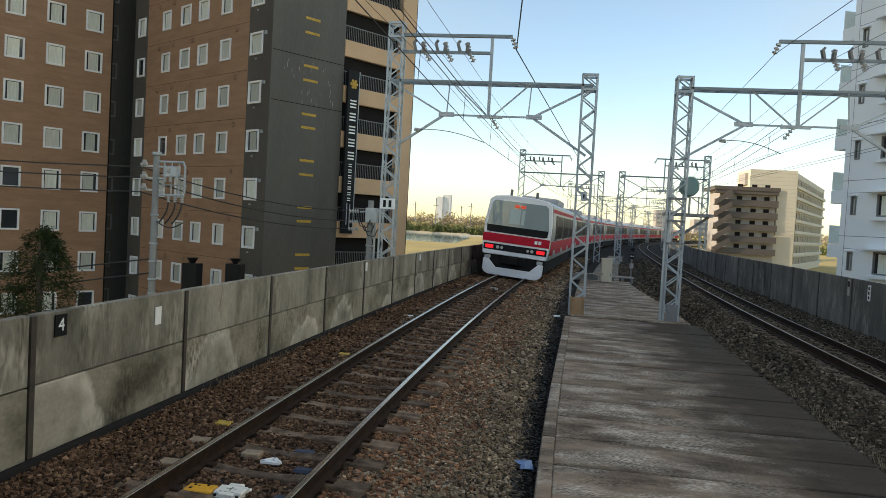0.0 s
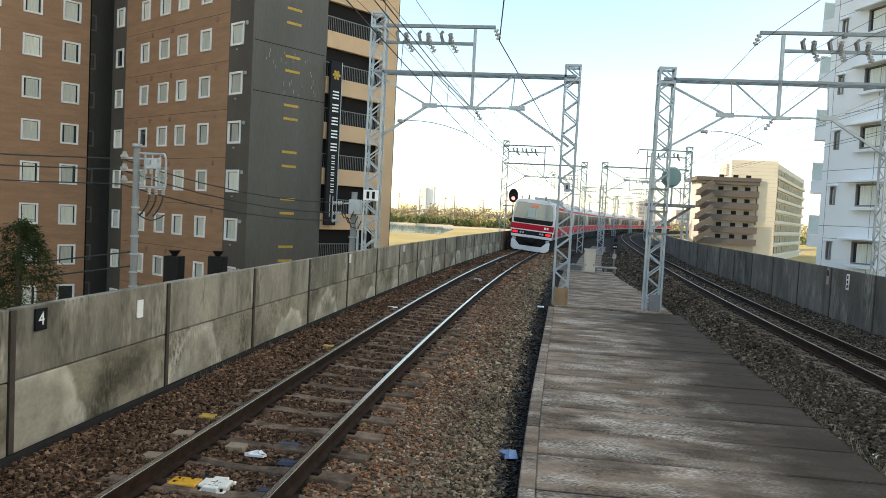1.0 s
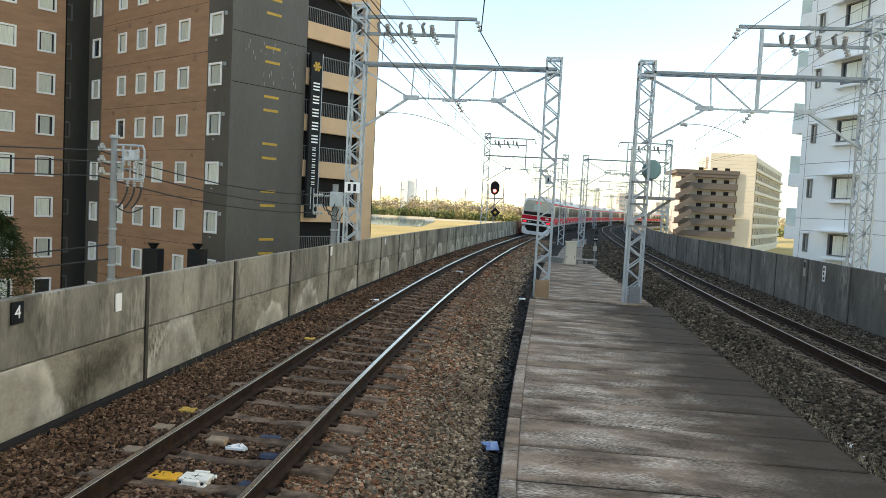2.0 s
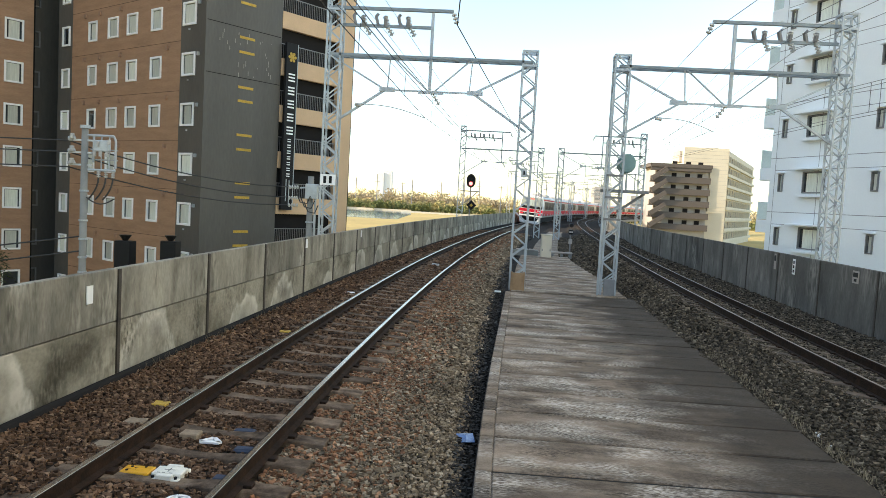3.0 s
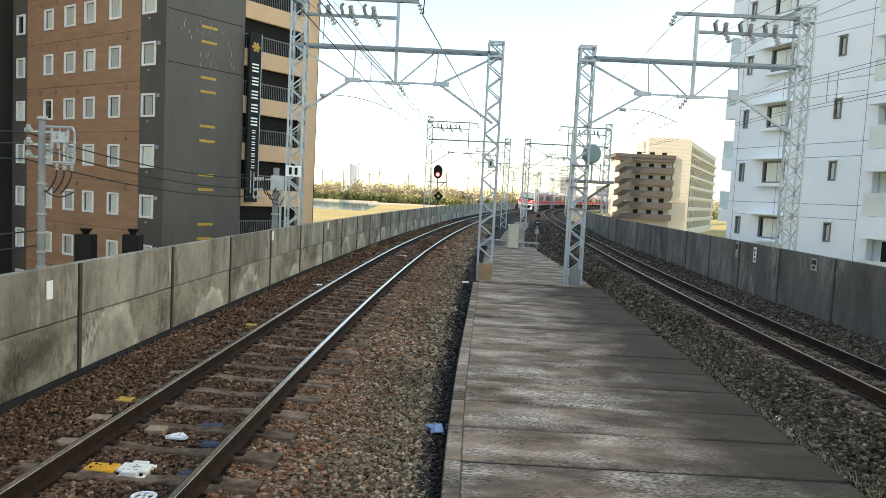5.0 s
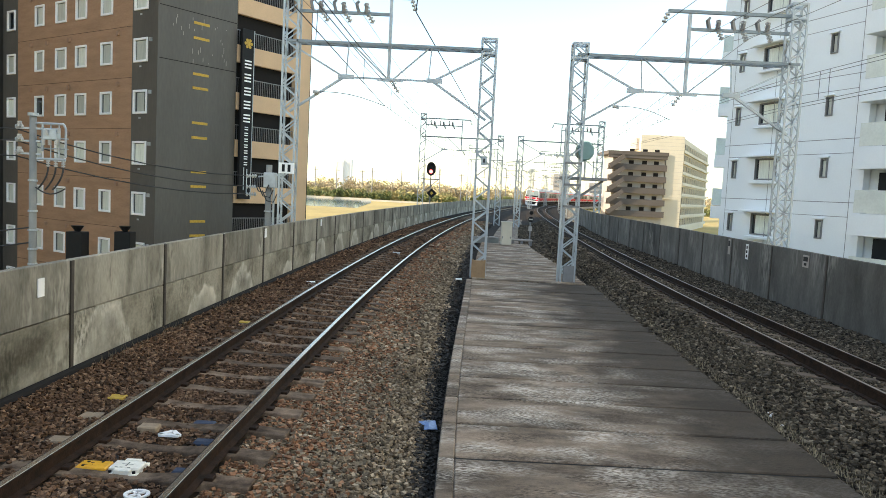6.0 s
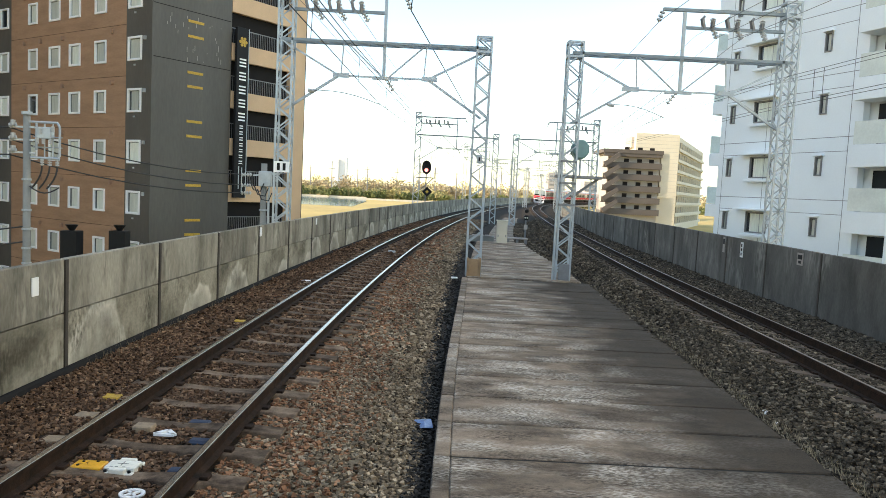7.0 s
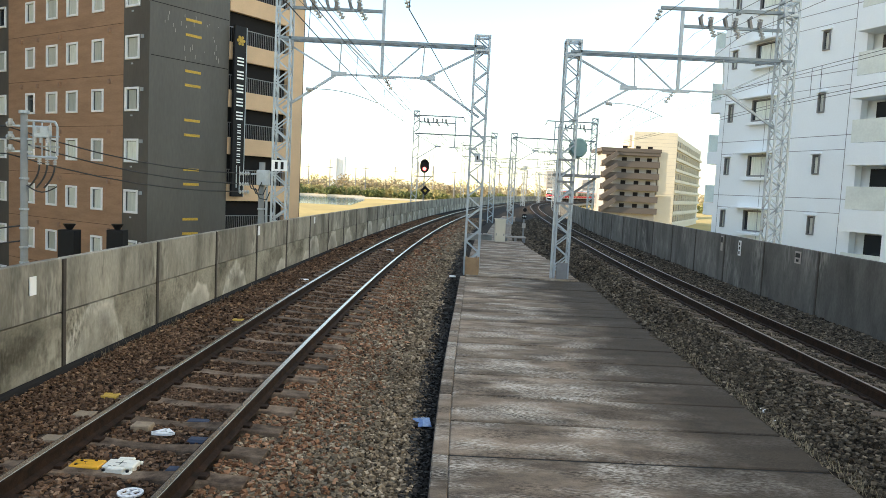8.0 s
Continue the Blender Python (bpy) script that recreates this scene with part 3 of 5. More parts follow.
def portal(x_out, x_in, y, label, flip=1, out_base=-0.5, in_base=DECK_Z, side=1):
    """A portal of two lattice masts and a trussed beam. x_out: the mast outside the wall, x_in: the one on the deck."""
    t = thing("catenary_portal", label, "catenary portal", "portals over the tracks")
    zb = 6.1
    lattice(t, x_out, y, out_base, 7.75)
    lattice(t, x_in, y, in_base, 6.42)
    L = x_in - x_out
    P = lambda k, z: (x_out + L * k, y, z)
    beam = Shape()
    for b in (-0.2, 0.2):
        beam.bar((x_out - 0.1 * (1 if L > 0 else -1), y + b, zb), (x_in + 0.1 * (1 if L > 0 else -1), y + b, zb), 0.04, 0.07)
    for i in range(14):
        k0 = i / 14
        beam.bar((x_out + L * k0, y - 0.2, zb), (x_out + L * (k0 + 1 / 14), y + 0.2, zb), 0.03)
    part("beam", beam, M_BEAM, t)
    lo = 5.2
    for a, b, th in (((0.0, 6.02), (0.27, lo), 0.06), ((0.27, lo), (0.72, lo), 0.06), ((0.72, lo), (1.0, 6.02), 0.07),
                     ((0.27, lo), (0.0, 4.2), 0.08), ((0.72, lo), (1.0, 4.2), 0.08), ((0.29, zb), (0.28, lo), 0.04),
                     ((0.71, zb), (0.7, lo), 0.04), ((0.31, zb), (0.49, lo), 0.05), ((0.52, lo), (0.7, zb), 0.05)):
        part("brace", Shape().bar(P(*a), P(*b), th * 0.8), M_STEEL, t)
    for k in (0.27, 0.72):
        xa, xb = sorted((P(k - .03, 0)[0], P(k + .05, 0)[0]))
        part("gusset", Shape().box(xa, y - 0.05, lo - 0.05, xb, y + 0.02, lo + 0.07), M_STEEL, t)
    part("hanger_bar", Shape().bar(P(0.44, lo - 0.03), P(0.57, lo - 0.03), 0.07), M_STEEL, t)
    up = Shape()
    up.bar(P(-0.02, 7.42), P(0.6, 7.42), 0.1, 0.085)
    up.bar(P(0.03, 6.95), P(0.497, 6.95), 0.08, 0.08)
    part("top_frame", up, M_BEAM, t)
    part("upright", Shape().bar(P(0.497, lo), P(0.497, 7.36), 0.085), M_STEEL, t)
    for k in (0.14, 0.255, 0.37):
        part("bracket", Shape().bar((x_out + L * k, y - 0.05, 6.95), (x_out + L * k + 0.02, y - 0.1, 7.2), 0.08), M_STEELDK, t)
        insulator(t, (x_out + L * k, y - 0.1, 7.22), (x_out + L * k + 0.05, y + 0.05, 6.98), 3, 0.075)
        part("bracket", Shape().bar((x_out + L * k - 0.2, y, 6.95), (x_out + L * k - 0.27, y - 0.02, 7.22), 0.1, 0.07).bar((x_out + L * k - 0.27, y - 0.02, 7.2), (x_out + L * k - 0.2, y - 0.04, 7.28), 0.06), M_STEELDK, t)
        insulator(t, (x_out + L * k + 0.06, y, 6.95), (x_out + L * k + 0.2, y + 0.1, 6.72), 3, 0.075)
    insulator(t, P(0.6, 7.38), (x_out + L * 0.62, y, 7.08), 3, 0.07)
    insulator(t, P(0.51, lo), (x_out + L * 0.55, y + 0.05, 4.85), 4, 0.06)
    return t


portal(-4.65, 0.82, 20.7, "grey lattice steel portal over the polished track")
portal(9.2, 3.33, 20.7, "grey lattice steel portal over the rusty track")
for yy in (54.5, 89, 124, 159, 194):
    xo = left_x(yy) - 2.85
    sp = spread_x(yy)
    portal(xo, left_x(yy) + min(2.9, sp / 2 - 0.1), yy, "distant grey lattice steel portal over the bending track")
    portal(right_x(yy) + 2.6, right_x(yy) - min(3.2, sp / 2 - 0.1), yy - 0.5, "distant grey lattice steel portal over the bending track")


# ---- hotel ----
def rot2(u, ox, oy):
    """A frame whose x runs along the face, y into the building, z up."""
    a = math.atan2(u[1], u[0])
    return Matrix.Translation((ox, oy, 0)) @ Matrix.Rotation(a, 4, "Z")


WIN = random.Random(21)


def window(parent, m, x, z, w, h, frame_m, pane_m, depth=0.12, bar=0.12, mullion=True, name="window"):
    t = new(name)
    t.parent = parent
    t.matrix_local = m @ Matrix.Translation((x, 0, z))
    s = Shape()
    s.box(-w / 2, -0.06, -h / 2, -w / 2 + bar, depth, h / 2).box(w / 2 - bar, -0.06, -h / 2, w / 2, depth, h / 2)
    s.box(-w / 2 + bar, -0.06, -h / 2, w / 2 - bar, depth, -h / 2 + bar).box(-w / 2 + bar, -0.06, h / 2 - bar, w / 2 - bar, depth, h / 2)
    part("window_frame", s, frame_m, t, bevel=0.008)
    part("pane", Shape().box(-w / 2 + bar, 0.05, -h / 2 + bar, w / 2 - bar, 0.07, h / 2 - bar), M_GLASS, t)
    if pane_m is not M_GLASS and WIN.random() < 0.93:
        a, c = WIN.uniform(0.03, 0.16) * w, WIN.uniform(0.03, 0.16) * w
        part("curtain", Shape().box(-w / 2 + bar + a, 0.035, -h / 2 + bar, w / 2 - bar - c, 0.046, h / 2 - bar - 0.03), pane_m, t, "pale curtain behind the glass")
    return t


def wall_with_holes(xs, zs, holes, thick, shape, y0=0.0):
    """A wall panel in x, z with rectangular openings, as a grid of blocks with real depth."""
    X = sorted(set(xs) | {h[0] for h in holes} | {h[1] for h in holes})
    Z = sorted(set(zs) | {h[2] for h in holes} | {h[3] for h in holes})
    for i in range(len(X) - 1):
        run = None
        for j in range(len(Z) - 1):
            cx, cz = (X[i] + X[i + 1]) / 2, (Z[j] + Z[j + 1]) / 2
            solid = not any(a < cx < b and c < cz < d for a, b, c, d in holes)
            if solid and run is None:
                run = Z[j]
            if (not solid or j == len(Z) - 2) and run is not None:
                shape.box(X[i], y0, run, X[i + 1], y0 + thick, Z[j + 1] if solid else Z[j])
                run = None
    return shape


PITCH = 2.88
U2 = (0.572, 0.82)
CORNER = Vector((-16.61, 41.0, 0))
hotel = thing("hotel", "brown tiled and charcoal hotel block with rows of white-framed windows", "building")
# unseen upper storeys, raised until they shade the white block
TOP = 42.0
# face with four window columns: x runs from the far left towards the corner
F1 = rot2((0.832, -0.555), CORNER.x - 0.832 * 16.6, CORNER.y + 0.555 * 16.6)
cols = [(16.6 - c, wd) for c, wd in ((16.3, 1.1), (12.6, 1.15), (10.0, 1.3), (7.7, 1.25), (4.95, 1.22))] + [(16.6 - 1.55, 1.33)]
rows = [9.22 - 0.0 + PITCH * k for k in range(-5, 11)]
H = 1.36
holes = [(c - w / 2, c + w / 2, z - H / 2, z + H / 2) for c, w in cols for z in rows]
b1 = [h for h in holes if 1.2 < h[1] < 14.2]
part("brown_wall", wall_with_holes([1.2, 14.2], [GROUND, TOP], b1, 0.35, Shape()), M_BRICK, hotel, m=F1)
part("charcoal_wall", wall_with_holes([14.2, 16.6], [GROUND, TOP], [h for h in holes if h[0] > 14.2], 0.35, Shape()), M_DARK, hotel, m=F1)
part("charcoal_wall", wall_with_holes([-0.9, 1.2], [GROUND, TOP], [h for h in holes if h[1] < 1.2], 0.35, Shape(), 0.03), M_DARK, hotel, m=F1)
for c, w in cols:
    for z in rows:
        window(hotel, F1, c, z, w - 0.02, H - 0.02, M_FRAME, M_CURTAIN)
for k in range(-5, 11):
    part("joint", Shape().box(1.2, -0.006, 9.22 + PITCH * k + 1.388, 14.2, 0.0, 9.22 + PITCH * k + 1.406), M_SHADOWGAP, hotel, m=F1)
for c in (3.0, 5.0, 7.6, 12.9):
    for z in rows:
        part("vent_hood", Shape().box(c - 0.1, -0.14, z + 0.95, c + 0.1, 0, z + 1.2), M_VENT, hotel, m=F1)
for z in rows:
    part("vent_hood", Shape().box(15.95, -0.12, z + 0.42, 16.1, 0, z + 0.62), M_STEEL, hotel, m=F1)
    part("vent_hood", Shape().box(14.98, -0.05, z - 0.95, 15.12, 0, z - 0.86), M_STEEL, hotel, m=F1)
# charcoal flank with yellow bars
F2 = rot2(U2, CORNER.x, CORNER.y)
part("flank_wall", Shape().box(0, 0.003, GROUND, 5.35, 0.35, TOP), M_DARK, hotel, m=F2)
for z in (11.1, 10.25, 8.2, 7.4, 5.4, 4.55, 2.55, 1.7, -0.35, -1.2, 13.95, 13.1):
    part("yellow_bar", Shape().box(2.28, -0.02, z - 0.075, 3.35, 0.0, z + 0.075), M_YELLOW, hotel, bevel=0.004, m=F2)
for z in (11.65, 8.75):
    part("joint", Shape().box(0.1, -0.004, z - 0.02, 5.3, 0.002, z + 0.02), M_SHADOWGAP, hotel, m=F2)
scuffs = random.Random(17)
for i in range(26):
    x, z, h = scuffs.uniform(0.9, 4.6), scuffs.uniform(8.6, 11.3), scuffs.uniform(0.05, 0.35)
    part("scuff", Shape().box(x - 0.012, -0.003, z, x + 0.012, 0.002, z + h), M_GREYAPT, hotel, m=F2)
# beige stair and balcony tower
# back wall coloured near black as the shade behind the balconies
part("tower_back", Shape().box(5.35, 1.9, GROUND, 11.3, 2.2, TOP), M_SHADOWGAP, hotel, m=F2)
part("tower_pier", Shape().box(10.25, 0.0, GROUND, 11.5, 4.0, TOP), M_BEIGE, hotel, m=F2)
BALUSTER = Shape().box(-0.012, -0.01, 0, 0.012, 0.01, 0.88).mesh("baluster", M_STEELDK)
for k in range(-4, 12):
    z = 7.15 + PITCH * k
    part("balcony_band", Shape().box(5.4, 0.02, z - 0.62, 10.2, 0.3, z + 0.42), M_BEIGE, hotel, bevel=0.01, m=F2)
    part("balcony_floor", Shape().box(5.4, 0.3, z - 0.2, 10.2, 1.9, z), M_BEIGE, hotel, m=F2)
    rail = part("balcony_rail", Shape().box(5.4, 0.1, z + 1.3, 10.2, 0.14, z + 1.35), M_STEELDK, hotel, m=F2)
    far = Shape()
    for i in range(33):
        if -2 <= k < 6:
            o = new("baluster", BALUSTER)
            o.parent, o.matrix_local = rail, Matrix.Translation((5.45 + i * 0.148, 0.12, z + 0.42))
        else:
            far.box(5.438 + i * 0.148, 0.11, z + 0.42, 5.462 + i * 0.148, 0.13, z + 1.3)
    if far.v:
        tagged(part("balusters", far, M_STEELDK, rail), kind="stuff")
    part("stair_flight", Shape().bar((6.6, 1.1, z + 2.6), (9.6, 1.1, z + 0.1), 1.0, 0.16), M_GREYAPT, hotel, m=F2)
    part("stringer", Shape().bar((6.6, 0.5, z + 2.75), (9.6, 0.5, z + 0.25), 0.06, 0.3), M_FRAME, hotel, m=F2)
# left wing
# the wing's unseen length is drawn out to block the sun
W = CORNER + Vector((-0.832, 0.555, 0)) * 18.3
F3 = rot2(U2, W.x - U2[0] * 42, W.y - U2[1] * 42)
rows3 = [12.25 + PITCH * k for k in range(-6, 10)]
cols3 = [42 - 2.55 - 2.56 * i for i in range(5)]
holes3 = [(c - 0.62, c + 0.62, z - 0.74, z + 0.74) for c in cols3 for z in rows3]
part("brown_wall", wall_with_holes([0, 40.7], [GROUND, TOP], holes3, 0.35, Shape()), M_BRICK, hotel, m=F3)
part("charcoal_wall", Shape().box(40.7, 2.2, GROUND, 47.5, 2.5, TOP), M_DARK, hotel, m=F3)
for z in rows3:
    window(hotel, F3 @ Matrix.Translation((0, 2.2, 0)), 41.6, z, 0.9, 1.2, M_STEELDK, M_GLASS)
for c in cols3:
    for z in rows3:
        window(hotel, F3, c, z, 1.22, 1.46, M_FRAME, M_CURTAIN)
part("recess_wall", Shape().box(-5.5, 2.4, GROUND, 0.5, 2.8, TOP), M_DARK, hotel, m=F1)
# near-black fillers carry the deep shade behind the hotel walls
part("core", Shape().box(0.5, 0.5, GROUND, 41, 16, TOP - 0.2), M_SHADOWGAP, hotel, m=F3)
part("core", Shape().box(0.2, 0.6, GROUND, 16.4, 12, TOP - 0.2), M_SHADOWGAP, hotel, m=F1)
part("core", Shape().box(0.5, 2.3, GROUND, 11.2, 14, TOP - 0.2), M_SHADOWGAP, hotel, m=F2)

# sign: a black vertical board with a white edge, its lettering left as plain strokes
sign = thing("hotel_sign", "tall black vertical sign board with white marks and white edge", "sign", m=F2 @ Matrix.Translation((5.95, -0.25, 0)))
part("board", Shape().box(-0.45, -0.1, 1.05, 0.42, 0.1, 11.4), M_BLACK, sign, bevel=0.01)
part("edge_strip", Shape().box(0.42, -0.11, 1.05, 0.47, 0.11, 11.4), M_STEEL, sign)
emblem = Shape()
for k in range(6):
    a = k * math.pi / 3
    emblem.tube((0.22 * math.cos(a), -0.12, 10.55 + 0.22 * math.sin(a)), (0.22 * math.cos(a), -0.1, 10.55 + 0.22 * math.sin(a)), 0.1, 8)
emblem.tube((0, -0.13, 10.55), (0, -0.1, 10.55), 0.14, 10)
part("emblem", emblem, M_YELLOW, sign)
for i in range(5):
    for dz in (-0.2, 0.0, 0.2):
        part("character_bar", Shape().box(-0.25, -0.12, 9.3 - i * 0.82 + dz - 0.045, 0.25, -0.1, 9.3 - i * 0.82 + dz + 0.045), M_FRAME, sign)
for i in range(7):
    for dz in (-0.07, 0.07):
        part("character_bar", Shape().box(-0.13, -0.12, 5.4 - i * 0.36 + dz - 0.03, 0.13, -0.1, 5.4 - i * 0.36 + dz + 0.03), M_FRAME, sign)
for x, z0 in ((0.12, 1.3), (-0.12, 1.6)):
    part("text_bar", Shape().box(x - 0.03, -0.12, z0, x + 0.03, -0.1, 2.6 + z0 / 4), M_STEEL, sign)

# ---- white apartment block ----
white = thing("white_apartment_block", "white tiled apartment block with canopied windows and balconies", "building")
FW = rot2((0.317, -0.948), 16 - 0.317 * 4.6, 37.7 + 0.948 * 4.6)   # x = 4.6 - s
holesw, wins = [], []
for k in range(-3, 10):
    z = 4.1 + 2.83 * k
    for x, w, h in ((4.6 - 0.25, 1.5, 1.1), (4.6 - 2.6, 0.36, 0.95), (4.6 + 3.5, 0.42, 0.9)):
        holesw.append((x - w / 2, x + w / 2, z - h / 2, z + h / 2))
        wins.append((x, z, w, h))
part("wall", wall_with_holes([1.1, 10.3], [GROUND, 42], holesw, 0.35, Shape()), M_WHITE, white, m=FW)
for x, z, w, h in wins:
    window(white, FW, x, z, w - 0.01, h - 0.01, M_STEELDK, M_CURTAIN, 0.3, 0.06)
    if w > 1:
        part("canopy", Shape().box(x - 1.3, -0.45, z + 0.62, x + 0.95, 0, z + 0.72), M_WHITE, white, bevel=0.01, m=FW)
        part("sill", Shape().box(x - 0.85, -0.3, z - 0.75, x + 0.85, 0, z - 0.62), M_WHITE, white, bevel=0.01, m=FW)
    else:
        part("canopy", Shape().box(x - 0.3, -0.14, z + h / 2 + 0.02, x + 0.3, 0, z + h / 2 + 0.1), M_WHITE, white, bevel=0.01, m=FW)
for k in range(-3, 10):
    z = 2.55 + 2.85 * k
    part("joint", Shape().box(1.1, -0.004, z - 0.013, 10.3, 0.002, z + 0.013), M_STEELDK, white, m=FW)
    part("joint", Shape().box(1.5, -0.004, z - 0.655, 9.65, 0.002, z - 0.632), M_STEELDK, white, m=FW)
for x in (1.5, 4.6, 9.65):
    part("joint", Shape().box(x - 0.012, -0.006, GROUND, x + 0.012, 0.002, 42), M_STEELDK, white, m=FW)
part("core", Shape().box(0.6, 0.5, GROUND, 70, 16, 42), M_WHITE, white, m=FW)
for k in range(-3, 12):
    z = 2.0 + 2.85 * k
    part("balcony_slab", Shape().box(10.3, -0.6, z - 0.85, 13.6, 0.5, z + 0.1), M_WHITE, white, bevel=0.01, m=FW)
    part("balcony_screen", Shape().box(10.45, -0.58, z + 0.12, 12.4, -0.54, z + 1.1), M_FROST, white, "frosted glass balcony screen", m=FW)
    part("balcony_door", Shape().box(10.7, 0.42, z + 0.15, 11.6, 0.49, z + 1.9), M_GLASS, white, m=FW)
    part("balcony_slab", Shape().box(0.0, 0.2, z - 0.6, 1.05, 3.0, z + 0.1), M_WHITE, white, bevel=0.01, m=FW)
    part("balcony_screen", Shape().box(-0.02, 0.25, z + 0.12, 0.02, 2.9, z + 1.1), M_FROST, white, m=FW)
part("pier", Shape().box(12.45, -0.62, GROUND, 13.7, 0.48, 42), M_WHITE, white, m=FW)


# ---- distant buildings ----
brown = thing("brown_apartment_house", "distant brown and grey apartment house with open galleries", "building")
part("wall", Shape().box(40, 186.6, GROUND, 53, 198, 13.9), M_GREYAPT, brown)
for k in range(6):
    z = -1.2 + 2.9 * k
    part("gallery_band", Shape().box(38.6, 185, z - 0.75, 53.2, 185.4, z + 0.75), M_BROWNAPT, brown)
    part("gallery_floor", Shape().box(38.6, 185.4, z - 0.75, 53.2, 186.6, z - 0.5), M_BROWNAPT, brown)
    for x in (44.6, 47.9, 50.9):
        part("door", Shape().box(x - 0.6, 186.52, z - 0.2, x + 0.6, 186.59, z + 1.7), M_SHADOWGAP, brown)
    if k < 5:
        part("stair", Shape().bar((38.8, 184.6, z), (42.4, 184.6, z + 2.6), 1.0, 1.1), M_BROWNAPT, brown)
part("roof", Shape().box(38.4, 184.8, 13.4, 53.4, 198.2, 14.3), M_BROWNAPT, brown)
# the yellow sunlight on these strips is put into their cream colour
part("side_block", Shape().box(53.4, 187, 3.0, 55.6, 200, 13.9), M_CREAM, brown)
part("side_block", Shape().box(53.4, 188, GROUND, 57.5, 200, 2.8), M_CREAM, brown)
cream = thing("cream_apartment_block", "distant cream striped apartment block with rows of balconies", "building")
CX, CY = 66.2, 215.0
FC = rot2((31.5, 70.0), CX, CY)
part("wall", Shape().box(0, 0.3, GROUND, 77, 14, 20.9), M_CREAM, cream, m=FC)
part("end_wall", Shape().box(CX - 12.4, CY - 0.3, GROUND, CX + 0.1, CY + 14, 21.2), M_CREAM, cream)
part("roof_house", Shape().box(CX - 13.2, CY + 2, 17.0, CX - 9.6, CY + 9, 20.2), M_GREYAPT, cream)
for k in range(25):
    part("course_line", Shape().box(CX - 12.4, CY - 0.34, -5 + 1.05 * k, CX, CY - 0.305, -4.95 + 1.05 * k), M_GREYAPT, cream)
for k in range(8):
    z = -5.4 + 3.15 * k
    part("balcony", Shape().box(0.4, -0.3, z - 0.1, 77, 0.3, z + 0.75), M_CREAM, cream, m=FC)
    for i in range(12):
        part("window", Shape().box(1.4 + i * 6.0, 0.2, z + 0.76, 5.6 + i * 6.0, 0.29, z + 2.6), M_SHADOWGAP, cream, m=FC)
        part("partition", Shape().box(0.5 + i * 6.0, -0.28, z + 0.75, 0.8 + i * 6.0, 0.28, z + 2.65), M_CREAM, cream, m=FC)
tower = thing("far_tower", "hazy pale tower block on the horizon", "building")
part("wall", Shape().box(-236, 1500, GROUND, -224, 1520, 52), M_PALE, tower)
part("wing", Shape().box(-223.9, 1503, GROUND, -208, 1523, 56), M_PALE, tower)

# plain unseen blocks that close the place behind and beside the camera
# added out of view to keep the sun off tracks and facades
part_left = thing("neighbour_tower", "plain grey unseen block added to shade the tracks", "building")
part("wall", Shape().box(-92, -20, GROUND, -60, 28, 50), M_GREYAPT, part_left)
station = thing("station_building", "plain grey station building behind the platform end", "building")
part("wall", Shape().box(-12, -60, GROUND, 14, -22, 9), M_GREYAPT, station)


# ---- train ----
CAR, CAR_W = 19.6, 2.84
HALF = CAR_W / 2
SECTION = [(-1.36, 1.05), (-HALF, 1.5), (-HALF, 2.5), (-1.32, 3.35), (-1.12, 3.5), (-0.6, 3.57), (0.6, 3.57), (1.12, 3.5), (1.32, 3.35), (HALF, 2.5), (HALF, 1.5), (1.36, 1.05)]


def side_x(z):
    """Half width of the body at a height."""
    if z < 1.5:
        return 1.36 + (z - 1.05) / 0.45 * (HALF - 1.36)
    if z < 2.5:
        return HALF
    return HALF - (z - 2.5) / 0.85 * (HALF - 1.32)


def side_sheet(shape, side, za, zb, ya, yb, off):
    """A thin sheet that follows the body side, with its own thickness."""
    zs = [za] + [z for z in (1.5, 2.5) if za < z < zb] + [zb]
    for o, flip in ((off, 1), (0.001, -1)):
        p = [(side * (side_x(z) + o), y, z) for z in zs for y in (ya, yb)]
        f = [(2 * i, 2 * i + 1, 2 * i + 3, 2 * i + 2)[::flip] for i in range(len(zs) - 1)]
        shape.add(p, f)
    return shape


